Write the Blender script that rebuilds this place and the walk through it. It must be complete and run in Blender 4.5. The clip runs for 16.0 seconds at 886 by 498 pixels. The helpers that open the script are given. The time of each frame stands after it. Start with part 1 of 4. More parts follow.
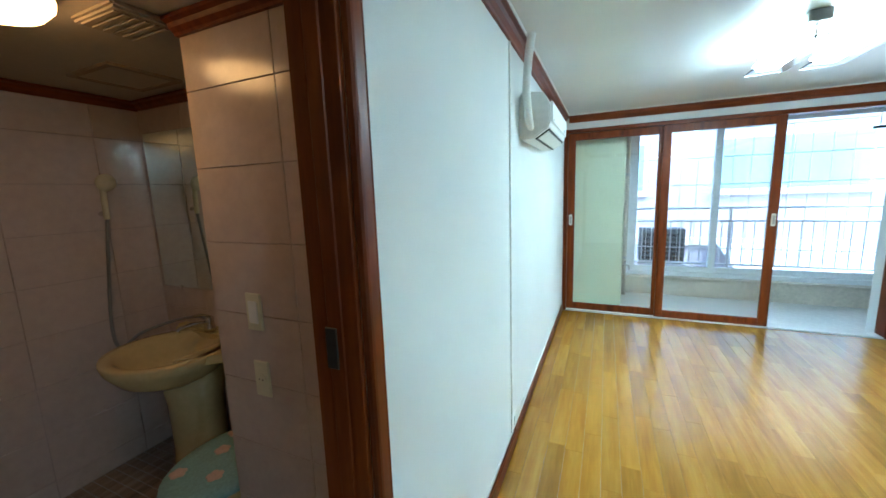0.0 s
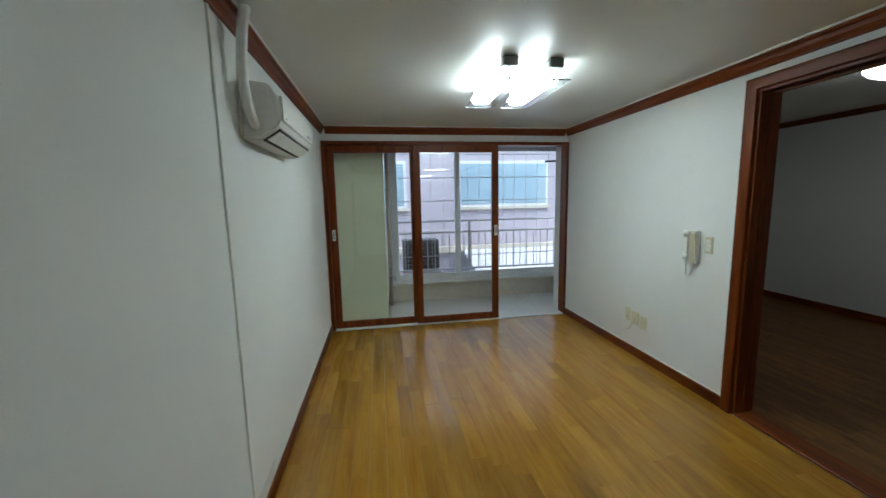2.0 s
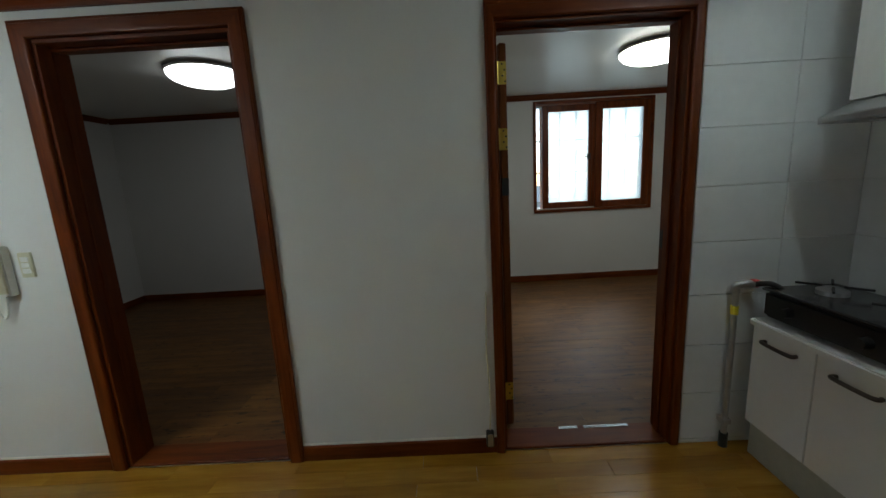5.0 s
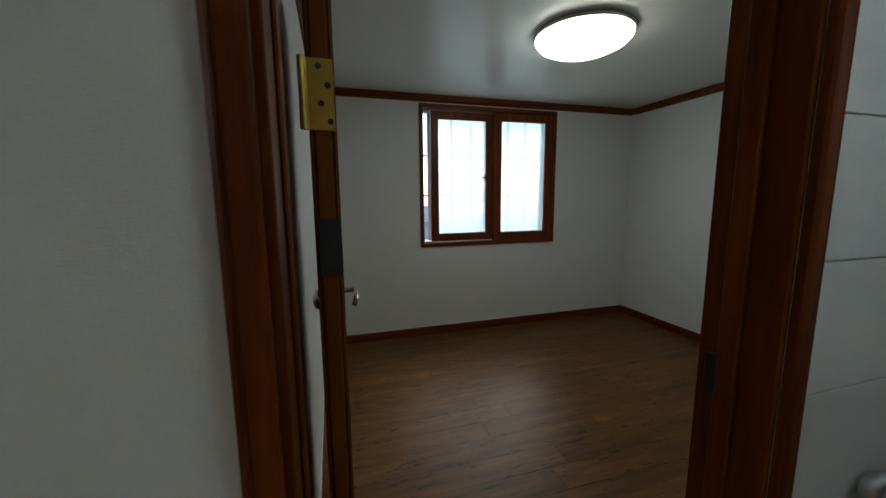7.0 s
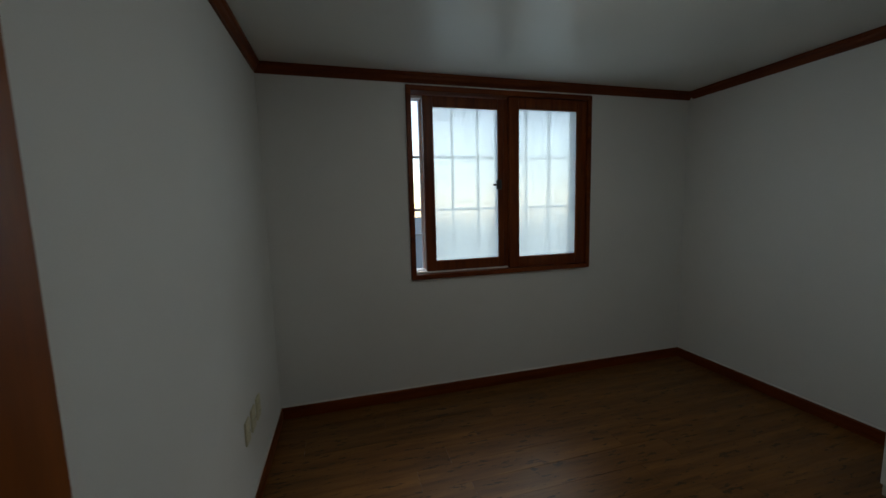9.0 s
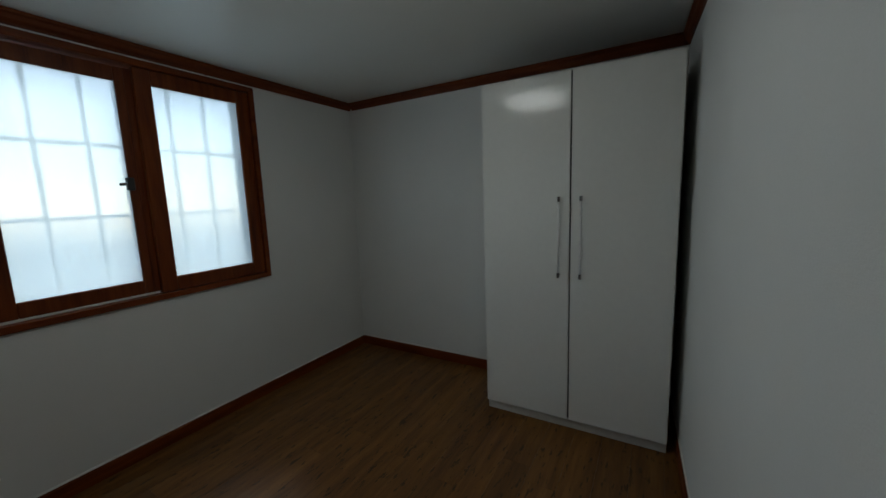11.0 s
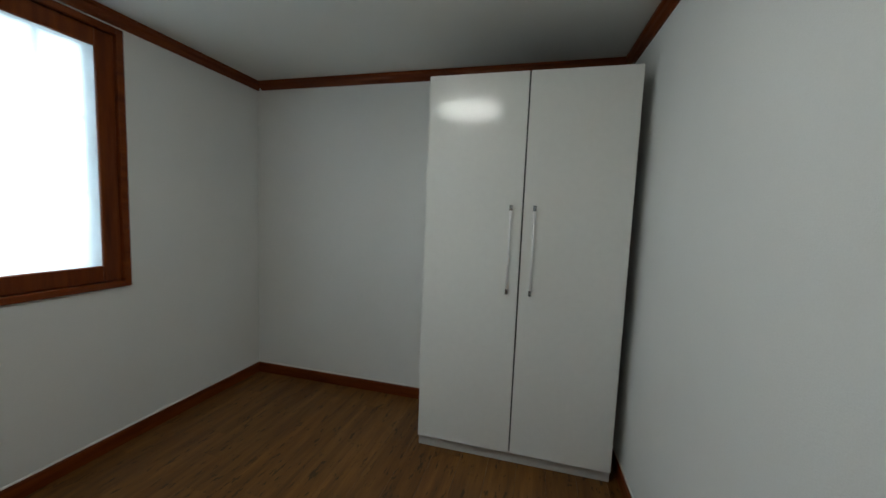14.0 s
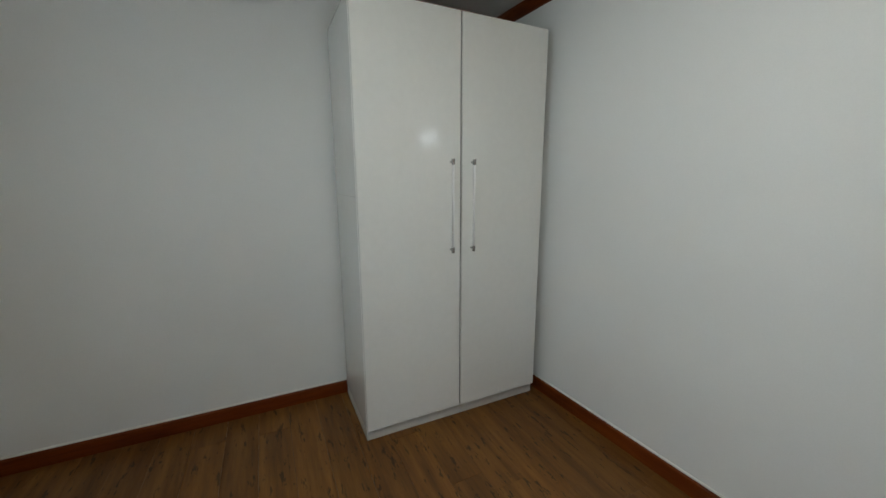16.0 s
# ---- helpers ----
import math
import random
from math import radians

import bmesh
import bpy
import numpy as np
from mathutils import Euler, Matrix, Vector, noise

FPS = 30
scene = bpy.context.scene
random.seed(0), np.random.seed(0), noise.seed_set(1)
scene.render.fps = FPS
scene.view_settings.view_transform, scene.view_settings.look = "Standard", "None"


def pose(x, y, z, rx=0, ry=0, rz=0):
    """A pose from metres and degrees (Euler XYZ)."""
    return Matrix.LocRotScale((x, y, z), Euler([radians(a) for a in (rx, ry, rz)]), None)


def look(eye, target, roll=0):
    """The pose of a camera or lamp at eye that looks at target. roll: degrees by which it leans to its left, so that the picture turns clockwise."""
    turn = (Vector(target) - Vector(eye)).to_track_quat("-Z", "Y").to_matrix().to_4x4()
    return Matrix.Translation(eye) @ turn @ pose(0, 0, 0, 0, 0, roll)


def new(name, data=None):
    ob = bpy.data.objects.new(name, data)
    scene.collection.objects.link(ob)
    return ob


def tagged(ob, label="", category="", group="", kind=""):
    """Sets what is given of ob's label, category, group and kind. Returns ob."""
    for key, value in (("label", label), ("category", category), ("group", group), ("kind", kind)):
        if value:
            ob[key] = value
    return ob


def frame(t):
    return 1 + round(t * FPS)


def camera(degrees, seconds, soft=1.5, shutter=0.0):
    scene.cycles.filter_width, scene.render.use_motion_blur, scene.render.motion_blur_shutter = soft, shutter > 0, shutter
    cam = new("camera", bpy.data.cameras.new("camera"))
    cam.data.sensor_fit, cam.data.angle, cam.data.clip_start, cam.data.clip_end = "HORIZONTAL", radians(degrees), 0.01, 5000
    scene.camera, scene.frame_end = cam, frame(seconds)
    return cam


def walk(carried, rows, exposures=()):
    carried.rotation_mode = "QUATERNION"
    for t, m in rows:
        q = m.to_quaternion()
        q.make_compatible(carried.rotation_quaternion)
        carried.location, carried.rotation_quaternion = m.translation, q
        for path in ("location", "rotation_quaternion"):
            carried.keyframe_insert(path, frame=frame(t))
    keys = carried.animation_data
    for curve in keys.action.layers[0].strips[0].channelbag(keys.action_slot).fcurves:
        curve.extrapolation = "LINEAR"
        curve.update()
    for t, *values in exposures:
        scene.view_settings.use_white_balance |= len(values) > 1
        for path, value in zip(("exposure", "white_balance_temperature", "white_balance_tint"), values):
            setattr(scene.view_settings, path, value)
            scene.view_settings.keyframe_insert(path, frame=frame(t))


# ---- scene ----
PATH = [
    (0, (0.446, 0.447, 1.425), (-0.357, 2.253, 1.119), -2.0),
    (0.5, (0.483, 0.45, 1.406), (0.003, 2.374, 1.148), -1.6),
    (1, (0.518, 0.495, 1.411), (0.472, 2.474, 1.129), -0.9),
    (1.5, (0.531, 0.56, 1.401), (0.64, 2.527, 1.059), -1.2),
    (2, (0.572, 0.78, 1.416), (0.904, 2.734, 1.152), -1.2),
    (2.5, (0.685, 0.912, 1.404), (1.63, 2.647, 1.093), -0.4),
    (3, (0.684, 0.996, 1.381), (2.162, 2.308, 1.075), -1.6),
    (3.5, (0.68, 1.01, 1.367), (2.525, 1.724, 1.074), -1.1),
    (4, (0.728, 1.002, 1.357), (2.682, 1.307, 1.061), -1.1),
    (4.2, (0.779, 1.001, 1.353), (2.742, 1.213, 1.037), -1.5),
    (6.3, (1.979, 0.868, 1.33), (3.922, 0.5, 1.055), -2.0),
    (6.5, (2.108, 0.802, 1.345), (4.027, 0.327, 1.078), -1.3),
    (6.7, (2.19, 0.743, 1.379), (4.104, 0.259, 1.084), -1.8),
    (7, (2.354, 0.693, 1.378), (4.248, 0.122, 1.097), -0.5),
    (7.5, (2.628, 0.59, 1.371), (4.491, -0.068, 1.113), -1.2),
    (8, (2.881, 0.494, 1.404), (4.799, -0.03, 1.194), -0.5),
    (8.5, (3.031, 0.389, 1.41), (4.969, -0.062, 1.206), -0.2),
    (9, (3.25, 0.331, 1.407), (5.168, -0.189, 1.181), -1.5),
    (9.5, (3.32, 0.183, 1.445), (5.018, -0.841, 1.183), 0.3),
    (10, (3.314, 0.092, 1.43), (4.643, -1.387, 1.216), -0.6),
    (10.2, (3.326, 0.134, 1.43), (4.585, -1.404, 1.21), -1.4),
    (12.3, (3.3, 0.083, 1.434), (3.984, -1.768, 1.11), 0.3),
    (12.5, (3.3, 0.084, 1.428), (3.994, -1.766, 1.119), 1.1),
    (13, (3.364, 0.064, 1.386), (3.955, -1.838, 1.209), 3.9),
    (13.5, (3.475, 0.043, 1.373), (4.185, -1.821, 1.235), 3.2),
    (14, (3.631, -0.09, 1.344), (4.142, -2.015, 1.164), 2.3),
    (14.5, (3.86, -0.163, 1.32), (3.771, -2.154, 1.154), 1.9),
    (15, (4.139, -0.091, 1.311), (3.769, -2.045, 1.103), -1.2),
    (15.5, (4.386, -0.201, 1.272), (3.669, -2.054, 1.048), -1.3),
    (16, (4.632, -0.388, 1.313), (3.777, -2.158, 0.943), -0.2),
]
cam = camera(100.5, 16.0, shutter=0.15)
walk(cam, [(t, look(e, g, r)) for t, e, g, r in PATH], exposures=[(0.0, 3.3, 5250, -8), (0.6, 2.75, 5550, -3), (1.0, 2.3, 5950, 0), (1.5, 1.9, 6200, 2), (2.0, 1.75, 6450, 3), (2.5, 1.15, 6600, 6), (3.0, 0.85, 6550, 6),
    (4.0, 1.05, 6600, 6), (6.5, 1.25, 6800, 6), (7.0, 1.1, 6600, 6), (7.5, 1.2, 6400, 6), (8.0, 1.2, 6400, 6), (8.5, 0.8, 6500, 6), (9.0, 0.42, 6650, 8), (9.5, 0.2, 6300, 7), (10.2, 0.35, 6300, 7), (12.3, 1.05, 6500, 8.5), (14.0, 1.7, 6550, 8), (15.0, 2.0, 6650, 9.5), (16.0, 2.15, 6650, 10)])

# ---------------- world and light ----------------
world = bpy.data.worlds.new("sky")
scene.world = world
world.use_nodes = True
wn = world.node_tree.nodes
sky = wn.new("ShaderNodeTexSky")
sky.sky_type = 'NISHITA'
sky.sun_disc = False
sky.sun_elevation, sky.sun_rotation = radians(42), radians(100)
sky.air_density, sky.dust_density = 1.0, 0.6
world.node_tree.links.new(sky.outputs[0], wn["Background"].inputs[0])
wn["Background"].inputs[1].default_value = 0.15
sun_data = bpy.data.lights.new("sun", 'SUN')
sun_data.energy, sun_data.angle, sun_data.color = 0.75, radians(25), (1, 0.97, 0.93)
sun = new("sun", sun_data)
sun.matrix_world = look((30, -24, 36), (0, 0, 0))

# daylight standing in the bedroom window's opening
day = bpy.data.lights.new("window_daylight", 'AREA')
day.shape, day.size, day.size_y, day.energy, day.color = 'RECTANGLE', 1.3, 1.3, 2.3, (0.84, 0.95, 1.0)
day_ob = new("window_daylight", day)
day_ob.matrix_world = look((6.1, -0.95, 1.56), (5.0, -0.95, 1.56))

KITCHEN_LAMP = 16.0
LIVING_LAMP, DOME_A, DOME_B, BATH_LAMP = 7.5, 2.2, 3.7, 1.35


# ---------------- materials ----------------
class Nodes:
    def __init__(self, name):
        self.mat = bpy.data.materials.new(name)
        self.mat.use_nodes = True
        self.tree = self.mat.node_tree
        self.bsdf = self.tree.nodes["Principled BSDF"]

    def add(self, kind, **values):
        n = self.tree.nodes.new(kind)
        for key, value in values.items():
            n.inputs[key.replace("_", " ")].default_value = value
        return n

    def link(self, a, b):
        self.tree.links.new(a, b)

    def where(self, sx=1, sy=1, sz=1, world_space=True, shift=None):
        src = self.add("ShaderNodeNewGeometry").outputs["Position"] if world_space else self.add("ShaderNodeTexCoord").outputs["Object"]
        m = self.add("ShaderNodeMapping")
        m.inputs["Scale"].default_value = (sx, sy, sz)
        self.link(src, m.inputs["Vector"])
        if shift is not None:
            self.link(shift, m.inputs["Location"])
        return m.outputs["Vector"]

    def noise(self, vec, scale, detail=4, rough=0.6):
        n = self.add("ShaderNodeTexNoise", Scale=scale, Detail=detail, Roughness=rough)
        self.link(vec, n.inputs["Vector"])
        return n.outputs["Fac"]

    def ramp(self, fac, stops):
        r = self.add("ShaderNodeValToRGB")
        e = r.color_ramp.elements
        e[0].position, e[0].color = stops[0][0], (*stops[0][1], 1)
        e[1].position, e[1].color = stops[-1][0], (*stops[-1][1], 1)
        for p, c in stops[1:-1]:
            k = e.new(p)
            k.color = (*c, 1)
        self.link(fac, r.inputs["Fac"])
        return r.outputs["Color"]

    def mix(self, fac, a, b, mode='MIX'):
        m = self.tree.nodes.new("ShaderNodeMix")
        m.data_type, m.blend_type = 'RGBA', mode
        for sock, v in ((m.inputs[0], fac), (m.inputs[6], a), (m.inputs[7], b)):
            if isinstance(v, (int, float)):
                sock.default_value = v
            elif isinstance(v, tuple):
                sock.default_value = (*v, 1)
            else:
                self.link(v, sock)
        return m.outputs[2]

    def bump(self, height, strength, distance=0.002):
        b = self.add("ShaderNodeBump", Strength=strength, Distance=distance)
        self.link(height, b.inputs["Height"])
        self.link(b.outputs[0], self.bsdf.inputs["Normal"])

    def random(self):
        return self.add("ShaderNodeObjectInfo").outputs["Random"]


def plain(name, colour, rough=0.5, metal=0.0, vary=0.06, bump=0.05, scale=30.0, coat=0.0):
    """Painted, plastic or metal surface with slight mottling and wear."""
    m = Nodes(name)
    v = m.where()
    n1, n2 = m.noise(v, scale), m.noise(v, scale * 0.09, 3)
    dark = tuple(c * (1 - vary) for c in colour)
    light = tuple(min(1, c * (1 + vary)) for c in colour)
    c1 = m.ramp(n1, [(0.3, dark), (0.7, light)])
    c2 = m.ramp(n2, [(0.3, (1 - vary,) * 3), (0.75, (1, 1, 1))])
    m.link(m.mix(1.0, c1, c2, 'MULTIPLY'), m.bsdf.inputs["Base Color"])
    r = m.ramp(n1, [(0.2, (rough * 0.85,) * 3), (0.8, (min(1, rough * 1.15),) * 3)])
    m.link(r, m.bsdf.inputs["Roughness"])
    m.bsdf.inputs["Metallic"].default_value = metal
    m.bsdf.inputs["Coat Weight"].default_value = coat
    if bump:
        m.bump(n1, bump)
    return m.mat


def wood(name, dark, mid, light, axis='y', rough=0.35, fine=1.0, bump=0.15, vary=0.25, streaks=0.0, gloss=0.5):
    """Timber with grain along one axis; each piece has its own tone."""
    m = Nodes(name)
    s = {'x': (1.2, 14, 14), 'y': (14, 1.2, 14), 'z': (14, 14, 1.2)}[axis]
    rnd = m.random()
    off = m.add("ShaderNodeCombineXYZ")
    mul = m.add("ShaderNodeMath")
    mul.operation = 'MULTIPLY'
    mul.inputs[1].default_value = 37.0
    m.link(rnd, mul.inputs[0])
    for i in range(3):
        m.link(mul.outputs[0], off.inputs[i])
    v = m.where(*(a * fine for a in s), shift=off.outputs[0])
    g1, g2 = m.noise(v, 1.6, 6, 0.65), m.noise(v, 9.0, 3, 0.5)
    col = m.ramp(g1, [(0.28, dark), (0.5, mid), (0.74, light)])
    fib = m.ramp(g2, [(0.3, (0.82, 0.82, 0.82)), (0.6, (1, 1, 1))])
    col = m.mix(0.7, col, fib, 'MULTIPLY')
    tone = m.ramp(rnd, [(0.0, (1 - vary, 1 - vary, 1 - vary)), (0.5, (1, 1, 1)), (1.0, (1 + vary * 0.5, 1 + vary * 0.45, 1 + vary * 0.3))])
    col = m.mix(1.0, col, tone, 'MULTIPLY')
    if streaks:
        v2 = m.where(*(a * 0.9 if a > 5 else a * 2.4 for a in s), shift=off.outputs[0])
        g3 = m.noise(v2, 3.2, 5, 0.7)
        cut = m.ramp(g3, [(0.585, (1, 1, 1)), (0.62, (1 - streaks,) * 3)])
        col = m.mix(1.0, col, cut, 'MULTIPLY')
    m.link(col, m.bsdf.inputs["Base Color"])
    m.link(m.ramp(g2, [(0.2, (rough * 0.8,) * 3), (0.8, (rough * 1.25,) * 3)]), m.bsdf.inputs["Roughness"])
    m.bsdf.inputs["Specular IOR Level"].default_value = gloss
    m.bump(g1, bump, 0.0015)
    return m.mat


def wallpaper(name, colour, rough=0.75):
    """Woven embossed paper with faint stains."""
    m = Nodes(name)
    v = m.where()
    g = m.noise(v, 220, 2)
    w = m.noise(m.where(60, 60, 400), 1.0, 2)
    s = m.noise(v, 1.3, 4)
    c = m.ramp(s, [(0.3, tuple(q * 0.955 for q in colour)), (0.65, colour)])
    c = m.mix(1.0, c, m.ramp(g, [(0.3, (0.97, 0.97, 0.97)), (0.7, (1, 1, 1))]), 'MULTIPLY')
    m.link(c, m.bsdf.inputs["Base Color"])
    m.bsdf.inputs["Roughness"].default_value = rough
    m.bsdf.inputs["Specular IOR Level"].default_value = 0.3
    both = m.add("ShaderNodeMath")
    both.operation = 'ADD'
    m.link(g, both.inputs[0])
    m.link(w, both.inputs[1])
    m.bump(both.outputs[0], 0.25, 0.0015)
    return m.mat


def glowing(name, colour, strength):
    m = Nodes(name)
    m.bsdf.inputs["Base Color"].default_value = (0.85, 0.85, 0.85, 1)
    m.bsdf.inputs["Emission Color"].default_value = (*colour, 1)
    m.bsdf.inputs["Emission Strength"].default_value = strength
    return m.mat


def pane_glass(name, tint=(1, 1, 1), rough=0.0, ior=1.45):
    m = Nodes(name)
    m.bsdf.inputs["Base Color"].default_value = (*tint, 1)
    m.bsdf.inputs["Roughness"].default_value = rough
    m.bsdf.inputs["IOR"].default_value = ior
    m.bsdf.inputs["Transmission Weight"].default_value = 1.0
    if rough:
        m.bump(m.noise(m.where(), 160, 2), 0.05)
    return m.mat


PAPER = wallpaper("white_wallpaper", (0.75, 0.757, 0.74))
CEIL = wallpaper("ceiling_paper", (0.74, 0.745, 0.71), 0.3)
TRIM = wood("brown_trim", (0.07, 0.012, 0.002), (0.15, 0.03, 0.004), (0.22, 0.05, 0.007), 'y', 0.38, vary=0.12, gloss=0.22)
TRIMX = wood("brown_trim_x", (0.07, 0.012, 0.002), (0.15, 0.03, 0.004), (0.22, 0.05, 0.007), 'x', 0.38, vary=0.12, gloss=0.22)
TRIMZ = wood("brown_trim_z", (0.07, 0.012, 0.002), (0.15, 0.03, 0.004), (0.22, 0.05, 0.007), 'z', 0.38, vary=0.12, gloss=0.22)
OAK = wood("honey_oak", (0.275, 0.117, 0.012), (0.38, 0.179, 0.021), (0.47, 0.246, 0.038), 'y', 0.2, 0.6, 0.05, vary=0.22)
VINYL = wood("brown_vinyl", (0.075, 0.027, 0.005), (0.15, 0.061, 0.012), (0.235, 0.108, 0.024), 'y', 0.42, 0.8, 0.3, vary=0.14, streaks=0.72, gloss=0.35)
DOORWOOD = wood("door_veneer", (0.14, 0.034, 0.005), (0.19, 0.05, 0.007), (0.235, 0.066, 0.01), 'z', 0.4, 0.8, 0.08, vary=0.08, gloss=0.3)
WHITE = plain("white_plastic", (0.78, 0.78, 0.74), 0.4)
IVORY = plain("ivory_plastic", (0.64, 0.61, 0.44), 0.42)
GLOSS = plain("white_gloss_laminate", (0.73, 0.73, 0.695), 0.13, vary=0.015, bump=0.004)
CHROME = plain("chrome", (0.7, 0.7, 0.7), 0.18, 1.0, bump=0.0)
BRASS = plain("brass", (0.72, 0.55, 0.13), 0.35, 1.0)
BLACK = plain("black_plastic", (0.018, 0.018, 0.018), 0.4)
STEEL = plain("steel", (0.5, 0.5, 0.5), 0.35, 0.9)
GREYFRAME = plain("white_window_frame", (0.8, 0.82, 0.84), 0.4)
CONCRETE = plain("balcony_plaster", (0.64, 0.59, 0.5), 0.8, vary=0.12, bump=0.3)
CREAM = plain("pale_green_paint", (0.62, 0.66, 0.47), 0.6, vary=0.05)
PINK = plain("pale_pink_wall", (0.5, 0.45, 0.5), 0.85, vary=0.05, bump=0.2)
TILE = plain("white_wall_tile", (0.74, 0.76, 0.76), 0.16, vary=0.03, bump=0.04, scale=12)
BATHTILE = plain("pale_pink_tile", (0.52, 0.43, 0.39), 0.18, vary=0.06, bump=0.25, scale=22)
FLOORTILE = plain("balcony_tile", (0.74, 0.73, 0.69), 0.35, vary=0.1)
GROUT = plain("grout", (0.4, 0.4, 0.38), 0.9, vary=0.15)
BATHGROUT = plain("pink_grout", (0.42, 0.375, 0.36), 0.8, vary=0.15)
GLASS = pane_glass("clear_glass")
FROST = pane_glass("frosted_glass", (0.9, 0.95, 0.97), 0.2)
ft = FROST.node_tree
scatter, blend = ft.nodes.new("ShaderNodeBsdfTranslucent"), ft.nodes.new("ShaderNodeMixShader")
scatter.inputs["Color"].default_value = (0.72, 0.84, 0.88, 1)
blend.inputs[0].default_value = 0.5
ft.links.new(ft.nodes["Principled BSDF"].outputs[0], blend.inputs[1])
ft.links.new(scatter.outputs[0], blend.inputs[2])
ft.links.new(blend.outputs[0], ft.nodes["Material Output"].inputs[0])
LAMP_COOL = glowing("fluorescent", (0.82, 0.94, 1.0), LIVING_LAMP)
DOME_GLOW = glowing("dome_cool", (0.95, 0.97, 0.93), DOME_B)
DOME_DIM = glowing("dome_dim", (0.9, 0.95, 1.0), DOME_A)
WARM_GLOW = glowing("dome_warm", (1.0, 0.47, 0.16), BATH_LAMP)
SEALANT = plain("white_sealant", (0.7, 0.7, 0.66), 0.6)


# ---------------- building helpers ----------------
def box(bm, x0, y0, z0, x1, y1, z1, bevel=0.0, seg=1):
    r = bmesh.ops.create_cube(bm, size=1.0)
    vs = r["verts"]
    for v in vs:
        v.co = ((x0 + x1) / 2 + v.co.x * (x1 - x0), (y0 + y1) / 2 + v.co.y * (y1 - y0), (z0 + z1) / 2 + v.co.z * (z1 - z0))
    if bevel:
        es = list({e for v in vs for e in v.link_edges})
        bmesh.ops.bevel(bm, geom=es, offset=bevel, segments=seg, affect='EDGES', clamp_overlap=True)
    return bm


def rod(bm, a, b, r0, r1=None, n=12):
    """A round bar from a to b."""
    a, b = Vector(a), Vector(b)
    d = b - a
    m = Matrix.Translation((a + b) / 2) @ d.to_track_quat('Z', 'Y').to_matrix().to_4x4()
    bmesh.ops.create_cone(bm, cap_ends=True, segments=n, radius1=r0, radius2=r0 if r1 is None else r1, depth=d.length, matrix=m)
    return bm


def lathe(bm, rings, centre=(0, 0, 0), n=32, sx=1.0, sy=1.0):
    """A turned shape from (radius, height) rings."""
    loops = []
    for r, z in rings:
        loops.append([bm.verts.new((centre[0] + sx * r * math.cos(2 * math.pi * i / n), centre[1] + sy * r * math.sin(2 * math.pi * i / n), centre[2] + z)) for i in range(n)])
    for a, b in zip(loops, loops[1:]):
        for i in range(n):
            bm.faces.new((a[i], a[(i + 1) % n], b[(i + 1) % n], b[i]))
    bm.faces.new(loops[0][::-1])
    bm.faces.new(loops[-1])
    bmesh.ops.recalc_face_normals(bm, faces=bm.faces)
    return bm


def tube(bm, pts, r, n=10):
    """A pipe or cable along points."""
    pts = [Vector(p) for p in pts]
    loops = []
    for i, p in enumerate(pts):
        d = (pts[min(i + 1, len(pts) - 1)] - pts[max(i - 1, 0)]).normalized()
        q = d.to_track_quat('Z', 'Y')
        loops.append([bm.verts.new(p + q @ Vector((r * math.cos(2 * math.pi * k / n), r * math.sin(2 * math.pi * k / n), 0))) for k in range(n)])
    for a, b in zip(loops, loops[1:]):
        best = min(range(n), key=lambda s: sum((a[k].co - b[(k + s) % n].co).length for k in range(n)))
        for k in range(n):
            bm.faces.new((a[k], a[(k + 1) % n], b[(k + 1 + best) % n], b[(k + best) % n]))
    bm.faces.new(loops[0][::-1])
    bm.faces.new(loops[-1])
    bmesh.ops.recalc_face_normals(bm, faces=bm.faces)
    return bm


def curve_points(pts, steps=8):
    """Smooth points through the given ones."""
    pts = [Vector(p) for p in pts]
    out = []
    for i in range(len(pts) - 1):
        p0, p1, p2, p3 = pts[max(i - 1, 0)], pts[i], pts[i + 1], pts[min(i + 2, len(pts) - 1)]
        for k in range(steps):
            t = k / steps
            out.append(0.5 * ((2 * p1) + (p2 - p0) * t + (2 * p0 - 5 * p1 + 4 * p2 - p3) * t * t + (3 * p1 - p0 - 3 * p2 + p3) * t ** 3))
    out.append(pts[-1])
    return out


def finish(name, bm, material, smooth=False):
    me = bpy.data.meshes.new(name)
    bm.to_mesh(me)
    bm.free()
    me.materials.append(material)
    if smooth:
        for p in me.polygons:
            p.use_smooth = True
    return me


def part(name, bm, material, parent, label="", smooth=False):
    ob = new(name, finish(name, bm, material, smooth))
    ob.parent = parent
    if label:
        tagged(ob, label)
    return ob


def solid(name, bm, material, label, category, kind="structure", smooth=False):
    return tagged(new(name, finish(name, bm, material, smooth)), label, category, kind=kind)


def thing(name, at, label, category, group="", kind=""):
    ob = new(name)
    ob.location = at
    ob.empty_display_size = 0.05
    return tagged(ob, label, category, group, kind)


def B():
    return bmesh.new()


def sweep(bm, a, b, inward, profile):
    """A moulding from a to b along a wall: profile points are (out from wall, up)."""
    a, b, n = Vector(a), Vector(b), Vector(inward)
    up = Vector((0, 0, 1))
    l0 = [bm.verts.new(a + n * p + up * q) for p, q in profile]
    l1 = [bm.verts.new(b + n * p + up * q) for p, q in profile]
    k = len(profile)
    for i in range(k):
        bm.faces.new((l0[i], l0[(i + 1) % k], l1[(i + 1) % k], l1[i]))
    bm.faces.new(l0[::-1])
    bm.faces.new(l1)
    bmesh.ops.recalc_face_normals(bm, faces=bm.faces)
    return bm


